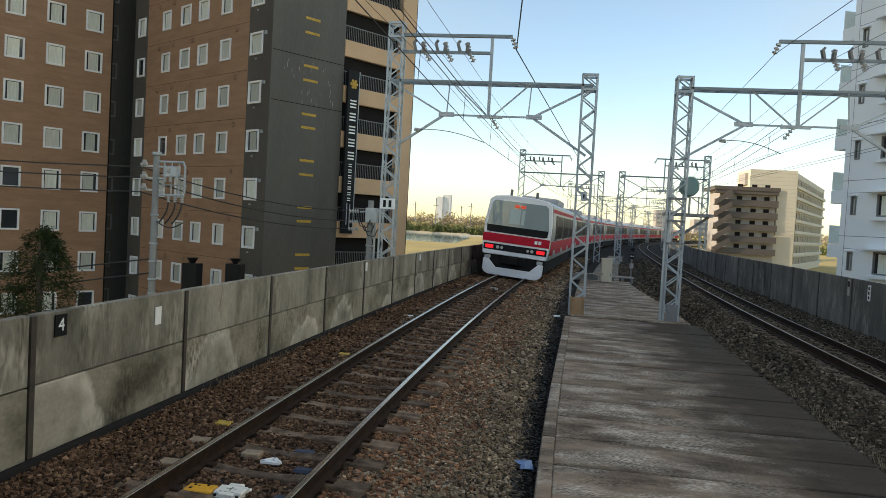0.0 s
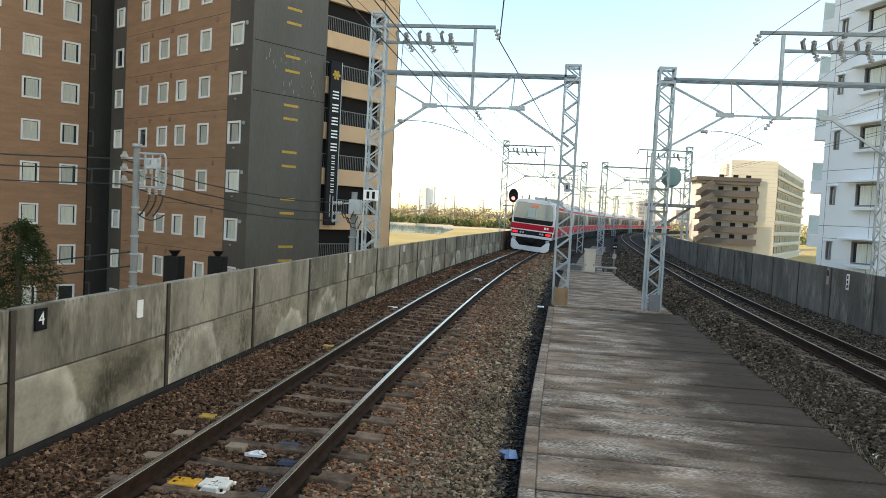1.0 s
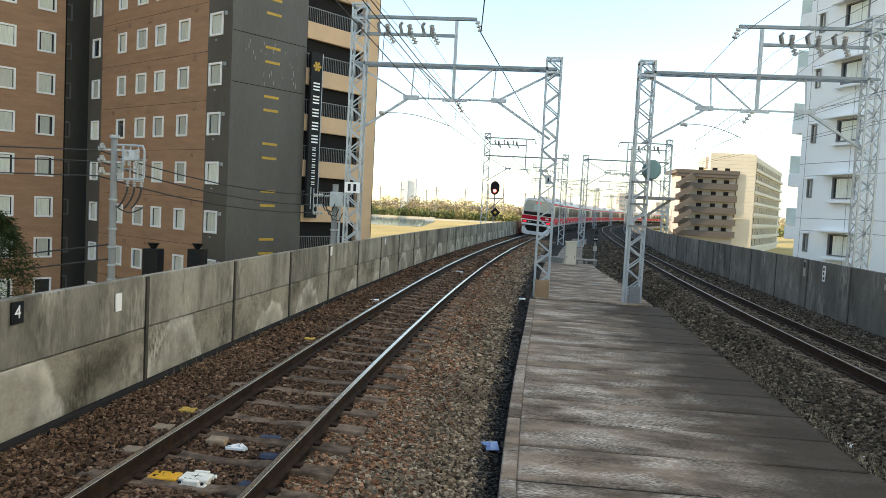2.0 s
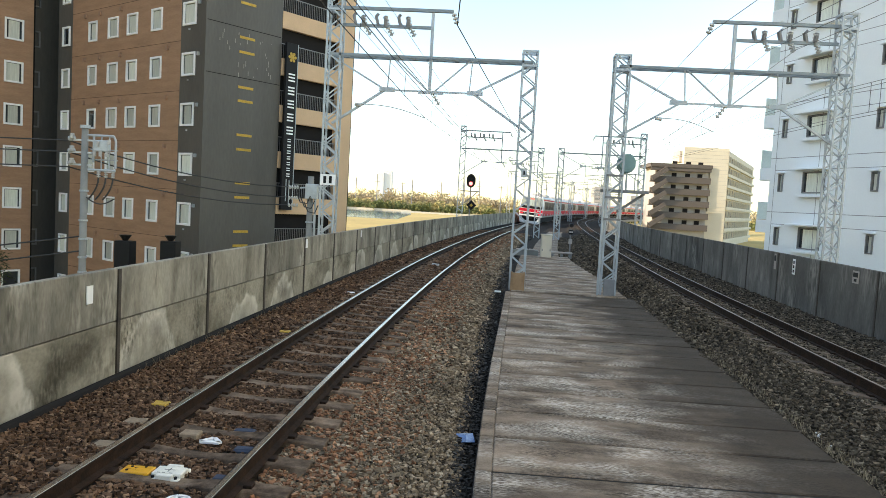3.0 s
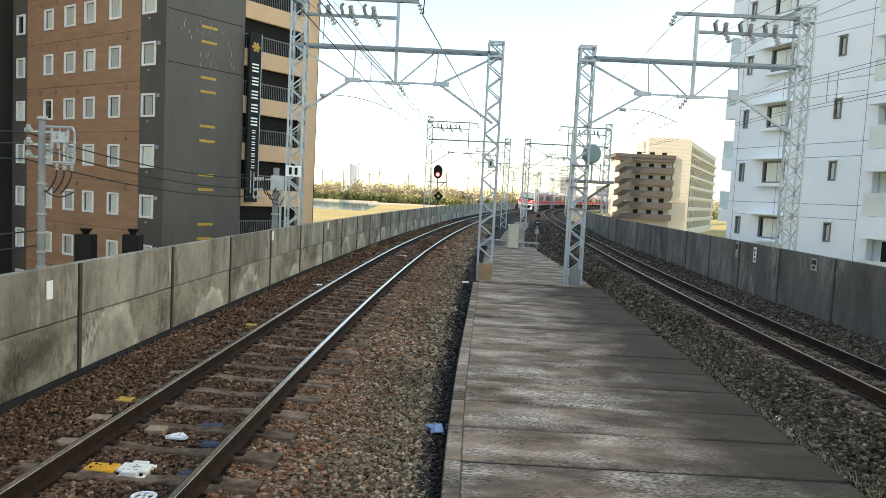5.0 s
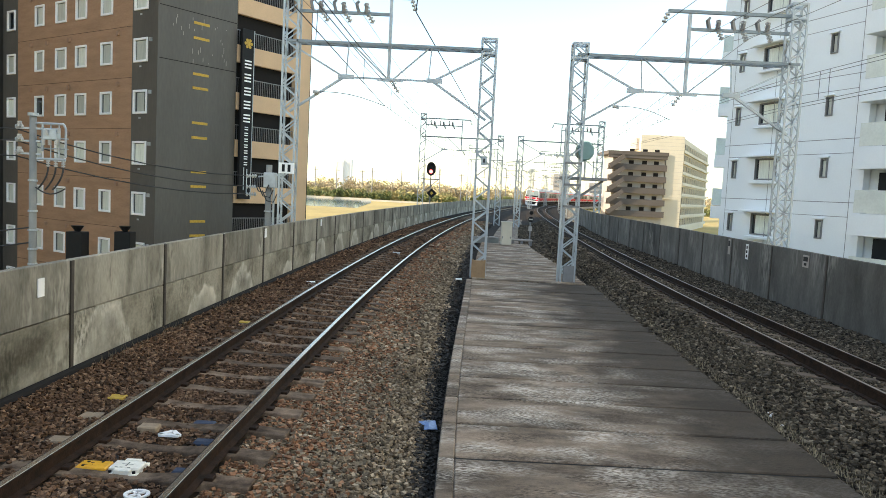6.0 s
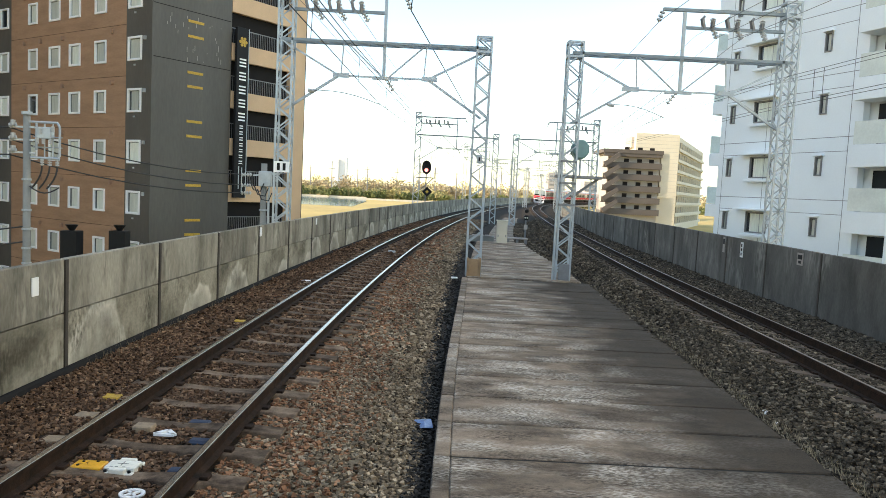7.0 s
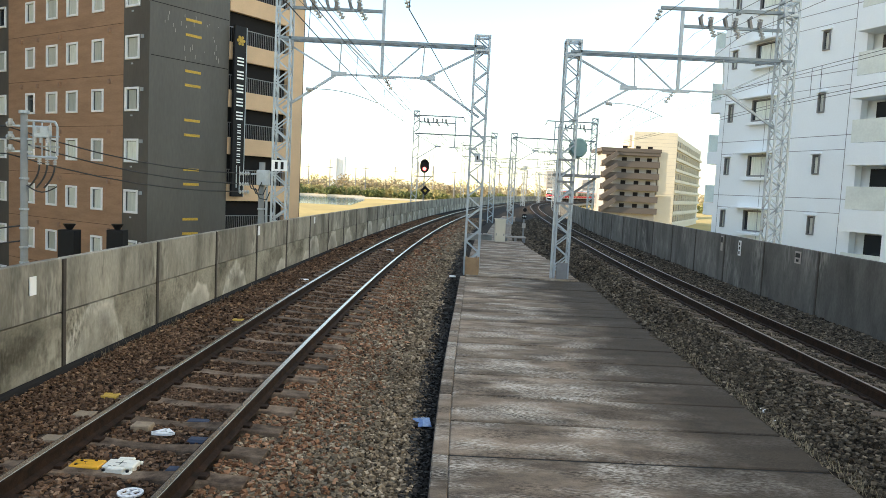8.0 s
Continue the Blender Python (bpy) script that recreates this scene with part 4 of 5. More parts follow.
def car(name, label):
    """A carriage whose rear end is at y = 0 and which runs forward along +y."""
    t = thing(name, label, "train car", "cars of the departing train")
    y0 = 0.42
    part("body", Shape().prism(SECTION, y0, CAR), M_BODY, t, bevel=0.0)
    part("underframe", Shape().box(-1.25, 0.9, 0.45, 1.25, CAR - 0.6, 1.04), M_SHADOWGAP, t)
    for yb in (3.2, CAR - 3.2):
        b = part("bogie", Shape().box(-1.05, yb - 1.4, 0.3, 1.05, yb + 1.4, 0.7), M_STEELDK, t, bevel=0.03)
        for dy in (-1.0, 1.0):
            for sx in (-1, 1):
                part("wheel", Shape().tube((sx * 0.5, yb + dy, 0.43), (sx * 0.63, yb + dy, 0.43), 0.43, 20), M_STEELDK, b)
    for side in (-1, 1):
        for yd in (2.6, 7.5, 12.4, 17.2):
            s = Shape()
            for a in (yd - 0.62, yd + 0.02):
                s.box(side * HALF, a, 1.15, side * (HALF + 0.012), a + 0.6, 2.5)
            part("door", s, M_BODY, t, bevel=0.004)
            pane = Shape()
            for a in (yd - 0.56, yd + 0.08):
                side_sheet(pane, side, 1.88, 3.0, a, a + 0.48, 0.02)
            part("door_window", pane, M_SIDEGLASS, t)
        for yw in (5.05, 9.95, 14.8):
            pane = side_sheet(Shape(), side, 1.95, 2.98, yw - 1.55, yw + 1.55, 0.012)
            part("side_window", pane, M_SIDEGLASS, t)
        for za, zb in ((1.25, 1.86), (3.08, 3.24)):
            band = side_sheet(Shape(), side, za, zb, y0 + 0.05, CAR, 0.016)
            part("stripe", band, M_RED, t, "crimson stripe")
    part("air_conditioner", Shape().box(-0.95, CAR / 2 - 2.2, 3.53, 0.95, CAR / 2 + 2.2, 3.88), M_ROOFG, t, bevel=0.06)
    for yv in (4.5, 15.0):
        part("vent", Shape().box(-0.5, yv - 0.6, 3.54, 0.5, yv + 0.6, 3.72), M_ROOFG, t, bevel=0.04)
    return t


def rear(t):
    """The driving end at y = 0: white mask, dark windscreen, band, lamps and skirt."""
    sx = 0.985
    mask = Shape().prism([(x * sx, z) for x, z in SECTION], 0.03, 0.45)
    part("front_mask", mask, M_WHITEP, t, "white moulded end mask", bevel=0.03)
    part("windscreen", Shape().prism([(-1.27, 2.06), (-1.3, 2.3), (-1.18, 3.2), (-1.06, 3.32), (1.06, 3.32), (1.18, 3.2), (1.3, 2.3), (1.27, 2.06), (1.17, 1.98), (-1.17, 1.98)], 0.0, 0.06), M_SCREEN, t, "wide windscreen with reflections in its colour")
    # brightness within the windscreen, made by faintly glowing panels without a lamp
    part("cab_partition", Shape().box(-0.4, -0.004, 2.4, 0.05, 0.0, 3.0).box(0.12, -0.004, 2.4, 0.24, 0.0, 3.0), M_CABGLOW, t, "pale cab panels with a faint added glow")
    # the darker lower part of the reflection, laid on as a black strip
    part("dashboard", Shape().prism([(-1.27, 2.02), (-1.29, 2.28), (1.29, 2.28), (1.27, 2.02), (1.17, 1.99), (-1.17, 1.99)], -0.006, 0.0), M_BLACK, t, "black strip for the dark lower reflection on the glass")
    part("destination_display", Shape().box(-0.22, -0.006, 3.08, -0.02, 0.0, 3.2).box(0.02, -0.006, 3.08, 0.24, 0.0, 3.2), M_LED, t, "glowing red destination display")
    part("band", Shape().box(-1.4, 0.0, 1.58, 1.4, 0.05, 1.93), M_RED, t, "crimson front band")
    part("emblem_bar", Shape().box(0.78, -0.012, 1.69, 0.9, 0.0, 1.83).box(0.94, -0.012, 1.69, 1.06, 0.0, 1.83), M_FRAME, t)
    part("lamp_panel", Shape().box(-1.33, 0.0, 1.23, 1.33, 0.05, 1.5), M_BLACK, t, bevel=0.02)
    for s in (-1, 1):
        part("tail_lamp", Shape().box(s * 1.08 - 0.17, -0.02, 1.29, s * 1.08 + 0.17, 0.0, 1.44), M_TAILRED, t, "lit red tail lamp", bevel=0.02)
        part("head_lamp", Shape().tube((s * 0.72, -0.02, 1.365), (s * 0.72, 0, 1.365), 0.07, 12).tube((s * 0.55, -0.02, 1.365), (s * 0.55, 0, 1.365), 0.06, 12), M_PORC, t)
        part("coupler_jumper", Shape().box(s * 1.1 - 0.12, -0.06, 0.86, s * 1.1 + 0.12, 0.1, 1.0), M_PORC, t, bevel=0.02)
        part("antenna", Shape().tube((s * 0.55, 0.8, 3.5), (s * 0.55, 0.8, 3.85), 0.06, 8), M_STEELDK, t)
    part("coupler", Shape().box(-0.2, -0.35, 0.72, 0.2, 0.3, 1.02).box(-0.55, 0.05, 0.68, 0.55, 0.25, 1.04), M_SHADOWGAP, t, bevel=0.03)
    skirt = Shape().prism([(-1.2, 0.3), (-1.26, 0.42), (-1.26, 0.86), (-1.05, 0.86), (-0.72, 0.52), (0.72, 0.52), (1.05, 0.86), (1.26, 0.86), (1.26, 0.42), (1.2, 0.3), (1.0, 0.2), (-1.0, 0.2)], -0.05, 0.1)
    part("skirt", skirt, M_WHITEP, t, "white snow-plough skirt", bevel=0.015)
    # near-black box drawn as the shade beneath the end
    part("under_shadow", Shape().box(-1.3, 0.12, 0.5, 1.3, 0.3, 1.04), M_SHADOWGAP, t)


tail = car("train_car", "silver train car with crimson stripes, white end and tail lamps")
middle = car("train_car", "silver train car with crimson stripes and dark windows")
rear(tail)
cars = [tail, middle] + [copy_thing(middle, Matrix.Identity(4)) for _ in range(8)]

# arc length along the left track
ARC_Y = [0.5 * i for i in range(1400)]
ARC_S = [0.0]
for i in range(1, len(ARC_Y)):
    ARC_S.append(ARC_S[-1] + math.hypot(0.5, left_x(ARC_Y[i]) - left_x(ARC_Y[i - 1])))


def on_track(s):
    y = float(np.interp(s, ARC_S, ARC_Y))
    return Vector((left_x(y), y, left_lift(y))), y


def train_s(t):
    return 0.0195 * t ** 4 - 0.2844 * t ** 3 + 1.7695 * t ** 2 + 16.1181 * t ** 1 + 30.7230


def car_pose(s):
    a, ya = on_track(s + 3.2)
    b, yb = on_track(s + CAR - 3.2)
    d = (b - a).normalized()
    rz = -math.atan2(d.x, d.y)
    o = a - d * 3.2
    o.z -= 0.23
    o.x -= 0.15 * smooth01(32, 60, s)
    return Matrix.Translation(o) @ Euler((0, cant(ya), rz), "XYZ").to_matrix().to_4x4()


def motions():
    for i, c in enumerate(cars):
        walk(c, [(t * 0.5, car_pose(train_s(t * 0.5) + i * (CAR + 0.45))) for t in range(17)])


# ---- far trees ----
# distance haze is put into these leaf and reed colours by paling them
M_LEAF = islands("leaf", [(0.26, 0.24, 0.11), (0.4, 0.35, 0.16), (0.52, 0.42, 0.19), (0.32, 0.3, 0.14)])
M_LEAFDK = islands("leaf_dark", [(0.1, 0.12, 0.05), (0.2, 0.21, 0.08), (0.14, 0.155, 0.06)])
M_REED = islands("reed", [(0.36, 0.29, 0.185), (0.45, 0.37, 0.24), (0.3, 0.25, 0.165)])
M_TRUNK = mat("bark", (0.12, 0.09, 0.07), 0.9, amount=0.3)


def leaves(centres, size, rng, shape):
    """Small bent leaf clumps round the given centres (x, y, z, radius)."""
    for cx, cy, cz, r, n in centres:
        for _ in range(n):
            while True:
                d = Vector((rng.uniform(-1, 1), rng.uniform(-1, 1), rng.uniform(-1, 1)))
                if 0.2 < d.length < 1:
                    break
            p = Vector((cx, cy, cz)) + Vector((d.x * r, d.y * r, d.z * r * 0.85))
            q = Euler((rng.uniform(0, 6), rng.uniform(0, 6), rng.uniform(0, 6))).to_matrix()
            s = size * rng.uniform(0.5, 1.3)
            shape.add([p + q @ Vector(v) for v in ((-s, -s, 0), (s, -s, 0.3 * s), (s * 0.6, s, 0), (-s, s * 0.7, -0.2 * s))], [(0, 1, 2, 3)])


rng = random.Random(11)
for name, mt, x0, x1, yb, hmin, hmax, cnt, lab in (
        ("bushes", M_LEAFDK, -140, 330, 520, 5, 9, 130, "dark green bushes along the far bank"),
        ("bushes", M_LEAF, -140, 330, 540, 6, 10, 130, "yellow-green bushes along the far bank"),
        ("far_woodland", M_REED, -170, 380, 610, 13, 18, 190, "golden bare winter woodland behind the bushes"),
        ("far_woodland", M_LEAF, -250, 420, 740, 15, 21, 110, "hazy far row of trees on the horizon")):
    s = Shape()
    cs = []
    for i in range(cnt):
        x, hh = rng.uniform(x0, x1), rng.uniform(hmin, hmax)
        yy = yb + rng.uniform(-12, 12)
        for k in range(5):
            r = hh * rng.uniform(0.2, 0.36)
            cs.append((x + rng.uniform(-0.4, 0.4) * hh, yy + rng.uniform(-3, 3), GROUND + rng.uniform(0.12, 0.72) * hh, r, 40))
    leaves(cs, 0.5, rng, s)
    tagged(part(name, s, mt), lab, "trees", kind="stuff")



# ---- wires ----
def cable(points, r=0.012, name="overhead_wire", label="thin dark overhead wire strung along the track", sag=0.0, parent=None):
    q = []
    for a, b in zip(points[:-1], points[1:]):
        a, b = Vector(a), Vector(b)
        n = 6 if sag else 1
        q += [a.lerp(b, k / n) - Vector((0, 0, sag * 4 * (k / n) * (1 - k / n))) for k in range(n)]
    s = Shape().pipe(q + [Vector(points[-1])], r)
    ob = part(name, s, M_WIRE, parent)
    return ob if parent else tagged(ob, label, "wire", "overhead wires")


SPANS = (-14, 20.7, 54.5, 89, 124, 159, 194)


def line(fx, off, z, r, sag, spans=SPANS, **kw):
    return cable([ring(fx, y, off, z) for y in spans], r, sag=sag, **kw)


for fx, spans, first in ((left_x, SPANS, 2), (right_x, SPANS[1:], 22)):
    line(fx, 0.05, 5.25, 0.009, 0.35, spans, label="dark messenger wire above the track")
    w = line(fx, 0.0, 4.5, 0.008, 0.0, spans, label="dark contact wire above the track")
    line(fx, 0.12, 5.0, 0.008, 0.3, spans, label="dark auxiliary messenger wire above the track")
    for y in range(first, 60, 5):
        u = (y + 14) % 34.4 / 34.4
        cable([ring(fx, y, 0.03, 4.5), ring(fx, y, 0.05, 5.25 - 1.4 * u * (1 - u))], 0.006, "dropper", parent=w)
for k, o in enumerate((-1.78, -1.14, -0.53)):
    line(left_x, o, 6.75, 0.006, 0.45, label="feeder wire on insulators beside the track")
    line(right_x, 2.05 - 0.64 * k, 6.75, 0.006, 0.45, label="feeder wire on insulators beside the track")
Z1A, Z1B, Z2A, Z2B = 5.48, 5.83, 4.84, 5.05
FAR = (54.5, 89, 124, 159, 194, 230)
for o, z in ((-2.75, 7.5), (-2.2, 5.9), (-1.1, 5.6), (1.3, 6.2), (2.6, 6.5)):
    line(left_x, o, z, 0.012, 0.5, FAR, label="thin dark feeder wire along the bend")
    line(right_x, -o, z, 0.012, 0.5, FAR, label="thin dark feeder wire along the bend")
cable([(0.5, -3, 6.9), (-1.25, 20.7, 7.06), (2.3, 54.5, 6.3)], 0.017, label="thick dark earth wire slung from the portal")
cable([(8.3, 53, 7.5), (5.6, 20.7, 7.1), (6.2, -3, 7.0)], 0.009, label="dark earth wire slung from the portal")
for a, b, o in ((Z1A, Z1B, 0.0), (Z1A - 0.06, Z1B - 0.06, 0.1), (Z2A, Z2B, 0.0), (Z2A - 0.06, Z2B - 0.06, 0.1)):
    rise = (b - a) / 10.0
    cable([(9.3 + o, 2, a - 10 * rise), (9.3 + o, 22.0, b), (9.1 + o, 54, b + 0.1)], 0.007, label="dark anchor wire along the parapet")
for y in (18.9, 19.4):
    k = (y - 12) / 10.0
    cable([(9.34, y, Z1A + (Z1B - Z1A) * k), (9.34, y, Z2A + (Z2B - Z2A) * k)], 0.007, label="short dropper between the anchor wires")


# registration arms
def arm(x0, y, z0, x1, z1, dx):
    t = thing("registration_arm", "thin steel steady arm holding the contact wire", "steady arm", "steady arms")
    s = Shape()
    q = [Vector((x0 + (x1 - x0) * k / 6, y, z0 + (z1 - z0) * k / 6 + 0.12 * math.sin(k / 6 * math.pi))) for k in range(7)]
    s.pipe(q, 0.011, 6)
    part("tube", s, M_STEELDK, t)
    insulator(t, (x0, y, z0), (x0 + 0.18 * dx, y, z0 - 0.02), 4, 0.05)


arm(-4.0, 20.6, 4.75, -2.0, 4.45, 1)
arm(4.3, 20.6, 4.75, 5.9, 4.45, 1)


# ---- signal and fittings on the portals ----
def round_head(t, x, y, z, glowing):
    out = []
    for k in range(20):
        a = k * math.pi / 10
        out.append((x + 0.33 * math.cos(a), z + 0.5 * math.copysign(abs(math.sin(a)) ** 0.8, math.sin(a))))
    part("backboard", Shape().prism(out, y, y + 0.05), M_BLACK, t)
    for dz, m in ((0.22, M_BLACK), (-0.2, glowing)):
        part("lens", Shape().tube((x, y - 0.05, z + dz), (x, y, z + dz), 0.13, 14), m, t, "lit red lens" if m is glowing else "")
        part("hood", Shape().box(x - 0.14, y - 0.22, z + dz + 0.135, x + 0.14, y, z + dz + 0.155), M_BLACK, t)


sig = thing("railway_signal", "black oval railway signal showing a red light on a mast", "signal")
SY = 53.6
round_head(sig, -1.62, SY, 3.72, M_SIGRED)
part("platform", Shape().box(-2.35, SY - 0.3, 2.93, -1.0, SY + 0.4, 3.0), M_STEELDK, sig)
part("brace", Shape().bar((-1.1, SY, 2.93), (-2.0, SY, 2.1), 0.06), M_STEELDK, sig)
part("post", Shape().bar((-1.62, SY + 0.1, -0.3), (-1.62, SY + 0.1, 3.3), 0.08), M_STEELDK, sig)
for q in (-1.02, -1.3):
    part("guard_rail", Shape().bar((q, SY + 0.3, 3.0), (q, SY + 0.3, 4.6), 0.03), M_STEELDK, sig)
part("diamond_plate", Shape().box(-0.26, -0.02, -0.26, 0.26, 0.02, 0.26, pose(-1.5, SY - 0.1, 1.95, 0, 45, 0)), M_BLACK, sig, "black diamond marker plate")
part("diamond_mark", Shape().box(-0.09, -0.03, -0.09, 0.09, 0.0, 0.09, pose(-1.5, SY - 0.12, 1.95, 0, 45, 0)), M_YELLOW, sig)

back = thing("signal_back", "grey-green back of a signal on a bracket platform", "signal")
BY = 20.9
dome = []
for k in range(8):
    a = (k + 0.5) * math.pi / 4
    dome.append((3.68 + 0.25 * math.cos(a), 3.5 + 0.29 * math.sin(a)))
part("housing", Shape().prism(dome, BY - 0.15, BY + 0.35), M_SIGNALGREEN, back, bevel=0.04)
part("stem", Shape().tube((3.7, BY, 2.75), (3.7, BY, 3.25), 0.03, 8), M_STEEL, back)
part("platform", Shape().box(3.05, BY - 0.35, 2.68, 4.28, BY + 0.35, 2.76), M_STEELDK, back)
part("brace", Shape().bar((4.22, BY, 2.68), (3.5, BY, 2.15), 0.07), M_STEELDK, back)
for x in (3.75, 4.0, 4.25):
    part("guard_post", Shape().bar((x, BY + 0.33, 2.76), (x, BY + 0.33, 3.25 if x < 4.2 else 4.2), 0.03), M_STEEL, back)
part("guard_rail", Shape().bar((3.6, BY + 0.33, 3.22), (4.25, BY + 0.33, 3.22), 0.03), M_STEEL, back)
for x, z in ((3.18, 2.5), (3.18, 1.9), (3.18, 3.1)):
    part("clamp", Shape().box(x - 0.1, BY - 0.5, z, x + 0.35, BY - 0.42, z + 0.06), M_STEELDK, back)
part("cable_pipe", Shape().tube((3.05, BY - 0.42, -0.2), (3.05, BY - 0.42, 4.1), 0.035, 8), M_STEEL, back)

# mast feet and plates
foot = thing("mast_foot_box", "rusty sheet box round the foot of a mast", "box")
part("box", Shape().box(0.68, 20.42, DECK_Z, 0.98, 20.5, 0.3), M_RUSTBOX, foot, bevel=0.01)
for x in (0.66, 1.0):
    part("angle", Shape().box(x - 0.025, 20.4, DECK_Z, x + 0.025, 20.46, 0.33), M_RUSTBOX, foot)
foot = thing("mast_foot_box", "grey sheet box round the foot of a mast", "box")
part("box", Shape().box(3.2, 20.42, DECK_Z, 3.5, 20.5, 0.28), M_STEELDK, foot, bevel=0.01)
plate = thing("mast_plate", "small white plate with dark figures on a lattice mast", "plate")
part("board", Shape().box(-4.85, 20.44, 2.45, -4.42, 20.46, 2.75), M_FRAME, plate)
for x in (-4.72, -4.56):
    part("figure_bar", Shape().box(x - 0.04, 20.43, 2.5, x + 0.04, 20.438, 2.7), M_BLACK, plate)
plate = thing("mast_plate", "small white plate with dark figures on a lattice mast", "plate")
part("board", Shape().box(0.75, 20.44, 2.95, 0.91, 20.46, 3.2), M_STEEL, plate)
part("figure_bar", Shape().box(0.81, 20.43, 3.02, 0.85, 20.438, 3.13), M_BLACK, plate)

# ---- trackside equipment ----
cab = thing("relay_cabinet", "pale grey steel relay cabinet on the walkway deck", "cabinet")
part("body", Shape().box(2.4, 34.4, DECK_Z, 2.88, 34.85, 0.84), M_CREAM, cab, bevel=0.015)
for x in (2.46, 2.82):
    part("hinge", Shape().box(x - 0.02, 34.385, 0.1, x + 0.02, 34.4, 0.2), M_STEELDK, cab)
part("foot", Shape().box(2.42, 34.42, DECK_Z - 0.01, 2.86, 34.8, DECK_Z + 0.06), M_STEELDK, cab)
part("cap", Shape().box(2.37, 34.37, 0.84, 2.91, 34.88, 0.88), M_CREAM, cab)
beam = thing("kerb_beam", "low pale grey beam beside the relay cabinet", "beam")
part("beam_body", Shape().box(2.95, 35.6, -0.06, 4.0, 35.9, 0.02), M_GREYAPT, beam, bevel=0.02)
for x in (3.05, 3.5, 3.92):
    part("support", Shape().box(x - 0.05, 35.62, DECK_Z - 0.13, x + 0.05, 35.88, -0.06), M_STEELDK, beam)
pipe = thing("cable_trough", "low grey cable trough across the walkway deck", "trough")
part("trough_body", Shape().box(1.15, 35.4, DECK_Z - 0.05, 2.35, 35.7, 0.05), M_CONC, pipe, bevel=0.02)
for x in (1.3, 1.6, 1.9):
    part("lid", Shape().box(x, 35.3, 0.05, x + 0.25, 35.72, 0.09), M_GREYAPT, pipe)
dwarf = thing("dwarf_signal", "small dark shunting signal on a post beside the rusty track", "signal")
part("post", Shape().bar((4.0, 37, -0.4), (4.0, 37, 0.9), 0.07), M_STEELDK, dwarf)
part("plate", Shape().box(3.91, 36.9, 0.38, 4.09, 36.95, 0.62), M_GREYAPT, dwarf)
part("head", Shape().box(3.88, 36.85, 0.85, 4.12, 37.1, 1.1), M_BLACK, dwarf, bevel=0.05)
part("top_lens", Shape().tube((4.0, 36.8, 1.3), (4.0, 37.0, 1.3), 0.1, 12), M_BLACK, dwarf)
for x in (3.95, 4.05):
    part("lens", Shape().tube((x, 36.83, 0.97), (x, 36.86, 0.97), 0.04, 10), M_PORC, dwarf)

# transponder between the rails
box = thing("track_transponder", "white transponder box with yellow wing between the rails", "transponder", m=pose(-0.065, 0.2, 0))
TOPZ = -0.122
part("body", Shape().box(-2.56, 5.45, -0.2, -2.31, 5.61, TOPZ), M_TRANSP, box, bevel=0.01)
for y0, y1 in ((5.4, 5.448), (5.612, 5.66)):
    part("body_end", Shape().box(-2.5, y0, -0.2, -2.37, y1, TOPZ), M_TRANSP, box, bevel=0.006)
for x, y in ((-2.53, 5.42), (-2.34, 5.42), (-2.34, 5.64), (-2.53, 5.64)):
    lug = part("lug", Shape().box(x - 0.035, y - 0.03, -0.2, x + 0.035, y + 0.03, TOPZ - 0.03), M_TRANSP, box, bevel=0.008)
    part("bolt", Shape().tube((x, y, TOPZ - 0.035), (x, y, TOPZ - 0.012), 0.014, 6), M_BLACK, lug)
part("mark", Shape().box(-2.48, 5.528, TOPZ - 0.002, -2.39, 5.534, TOPZ + 0.001).box(-2.438, 5.49, TOPZ - 0.002, -2.432, 5.572, TOPZ + 0.0015), M_BLACK, box)
for x in (-2.5, -2.46, -2.4):
    part("figure_bar", Shape().box(x - 0.012, 5.46, TOPZ - 0.002, x + 0.012, 5.467, TOPZ + 0.001), M_BLACK, box)
wing = part("wing", Shape().box(-2.82, 5.43, -0.2, -2.575, 5.59, -0.128), M_WING, box, "yellow cable wing", bevel=0.008)
for x, y in ((-2.77, 5.47), (-2.76, 5.55), (-2.65, 5.56)):
    part("bolt", Shape().tube((x, y, -0.135), (x, y, -0.122), 0.013, 6), M_BLACK, wing)
part("cable", Shape().pipe([(-2.57, 5.62, -0.17), (-2.62, 5.75, -0.15), (-2.72, 5.8, -0.16), (-2.95, 5.82, -0.19)], 0.014, 6), M_BLACK, box)
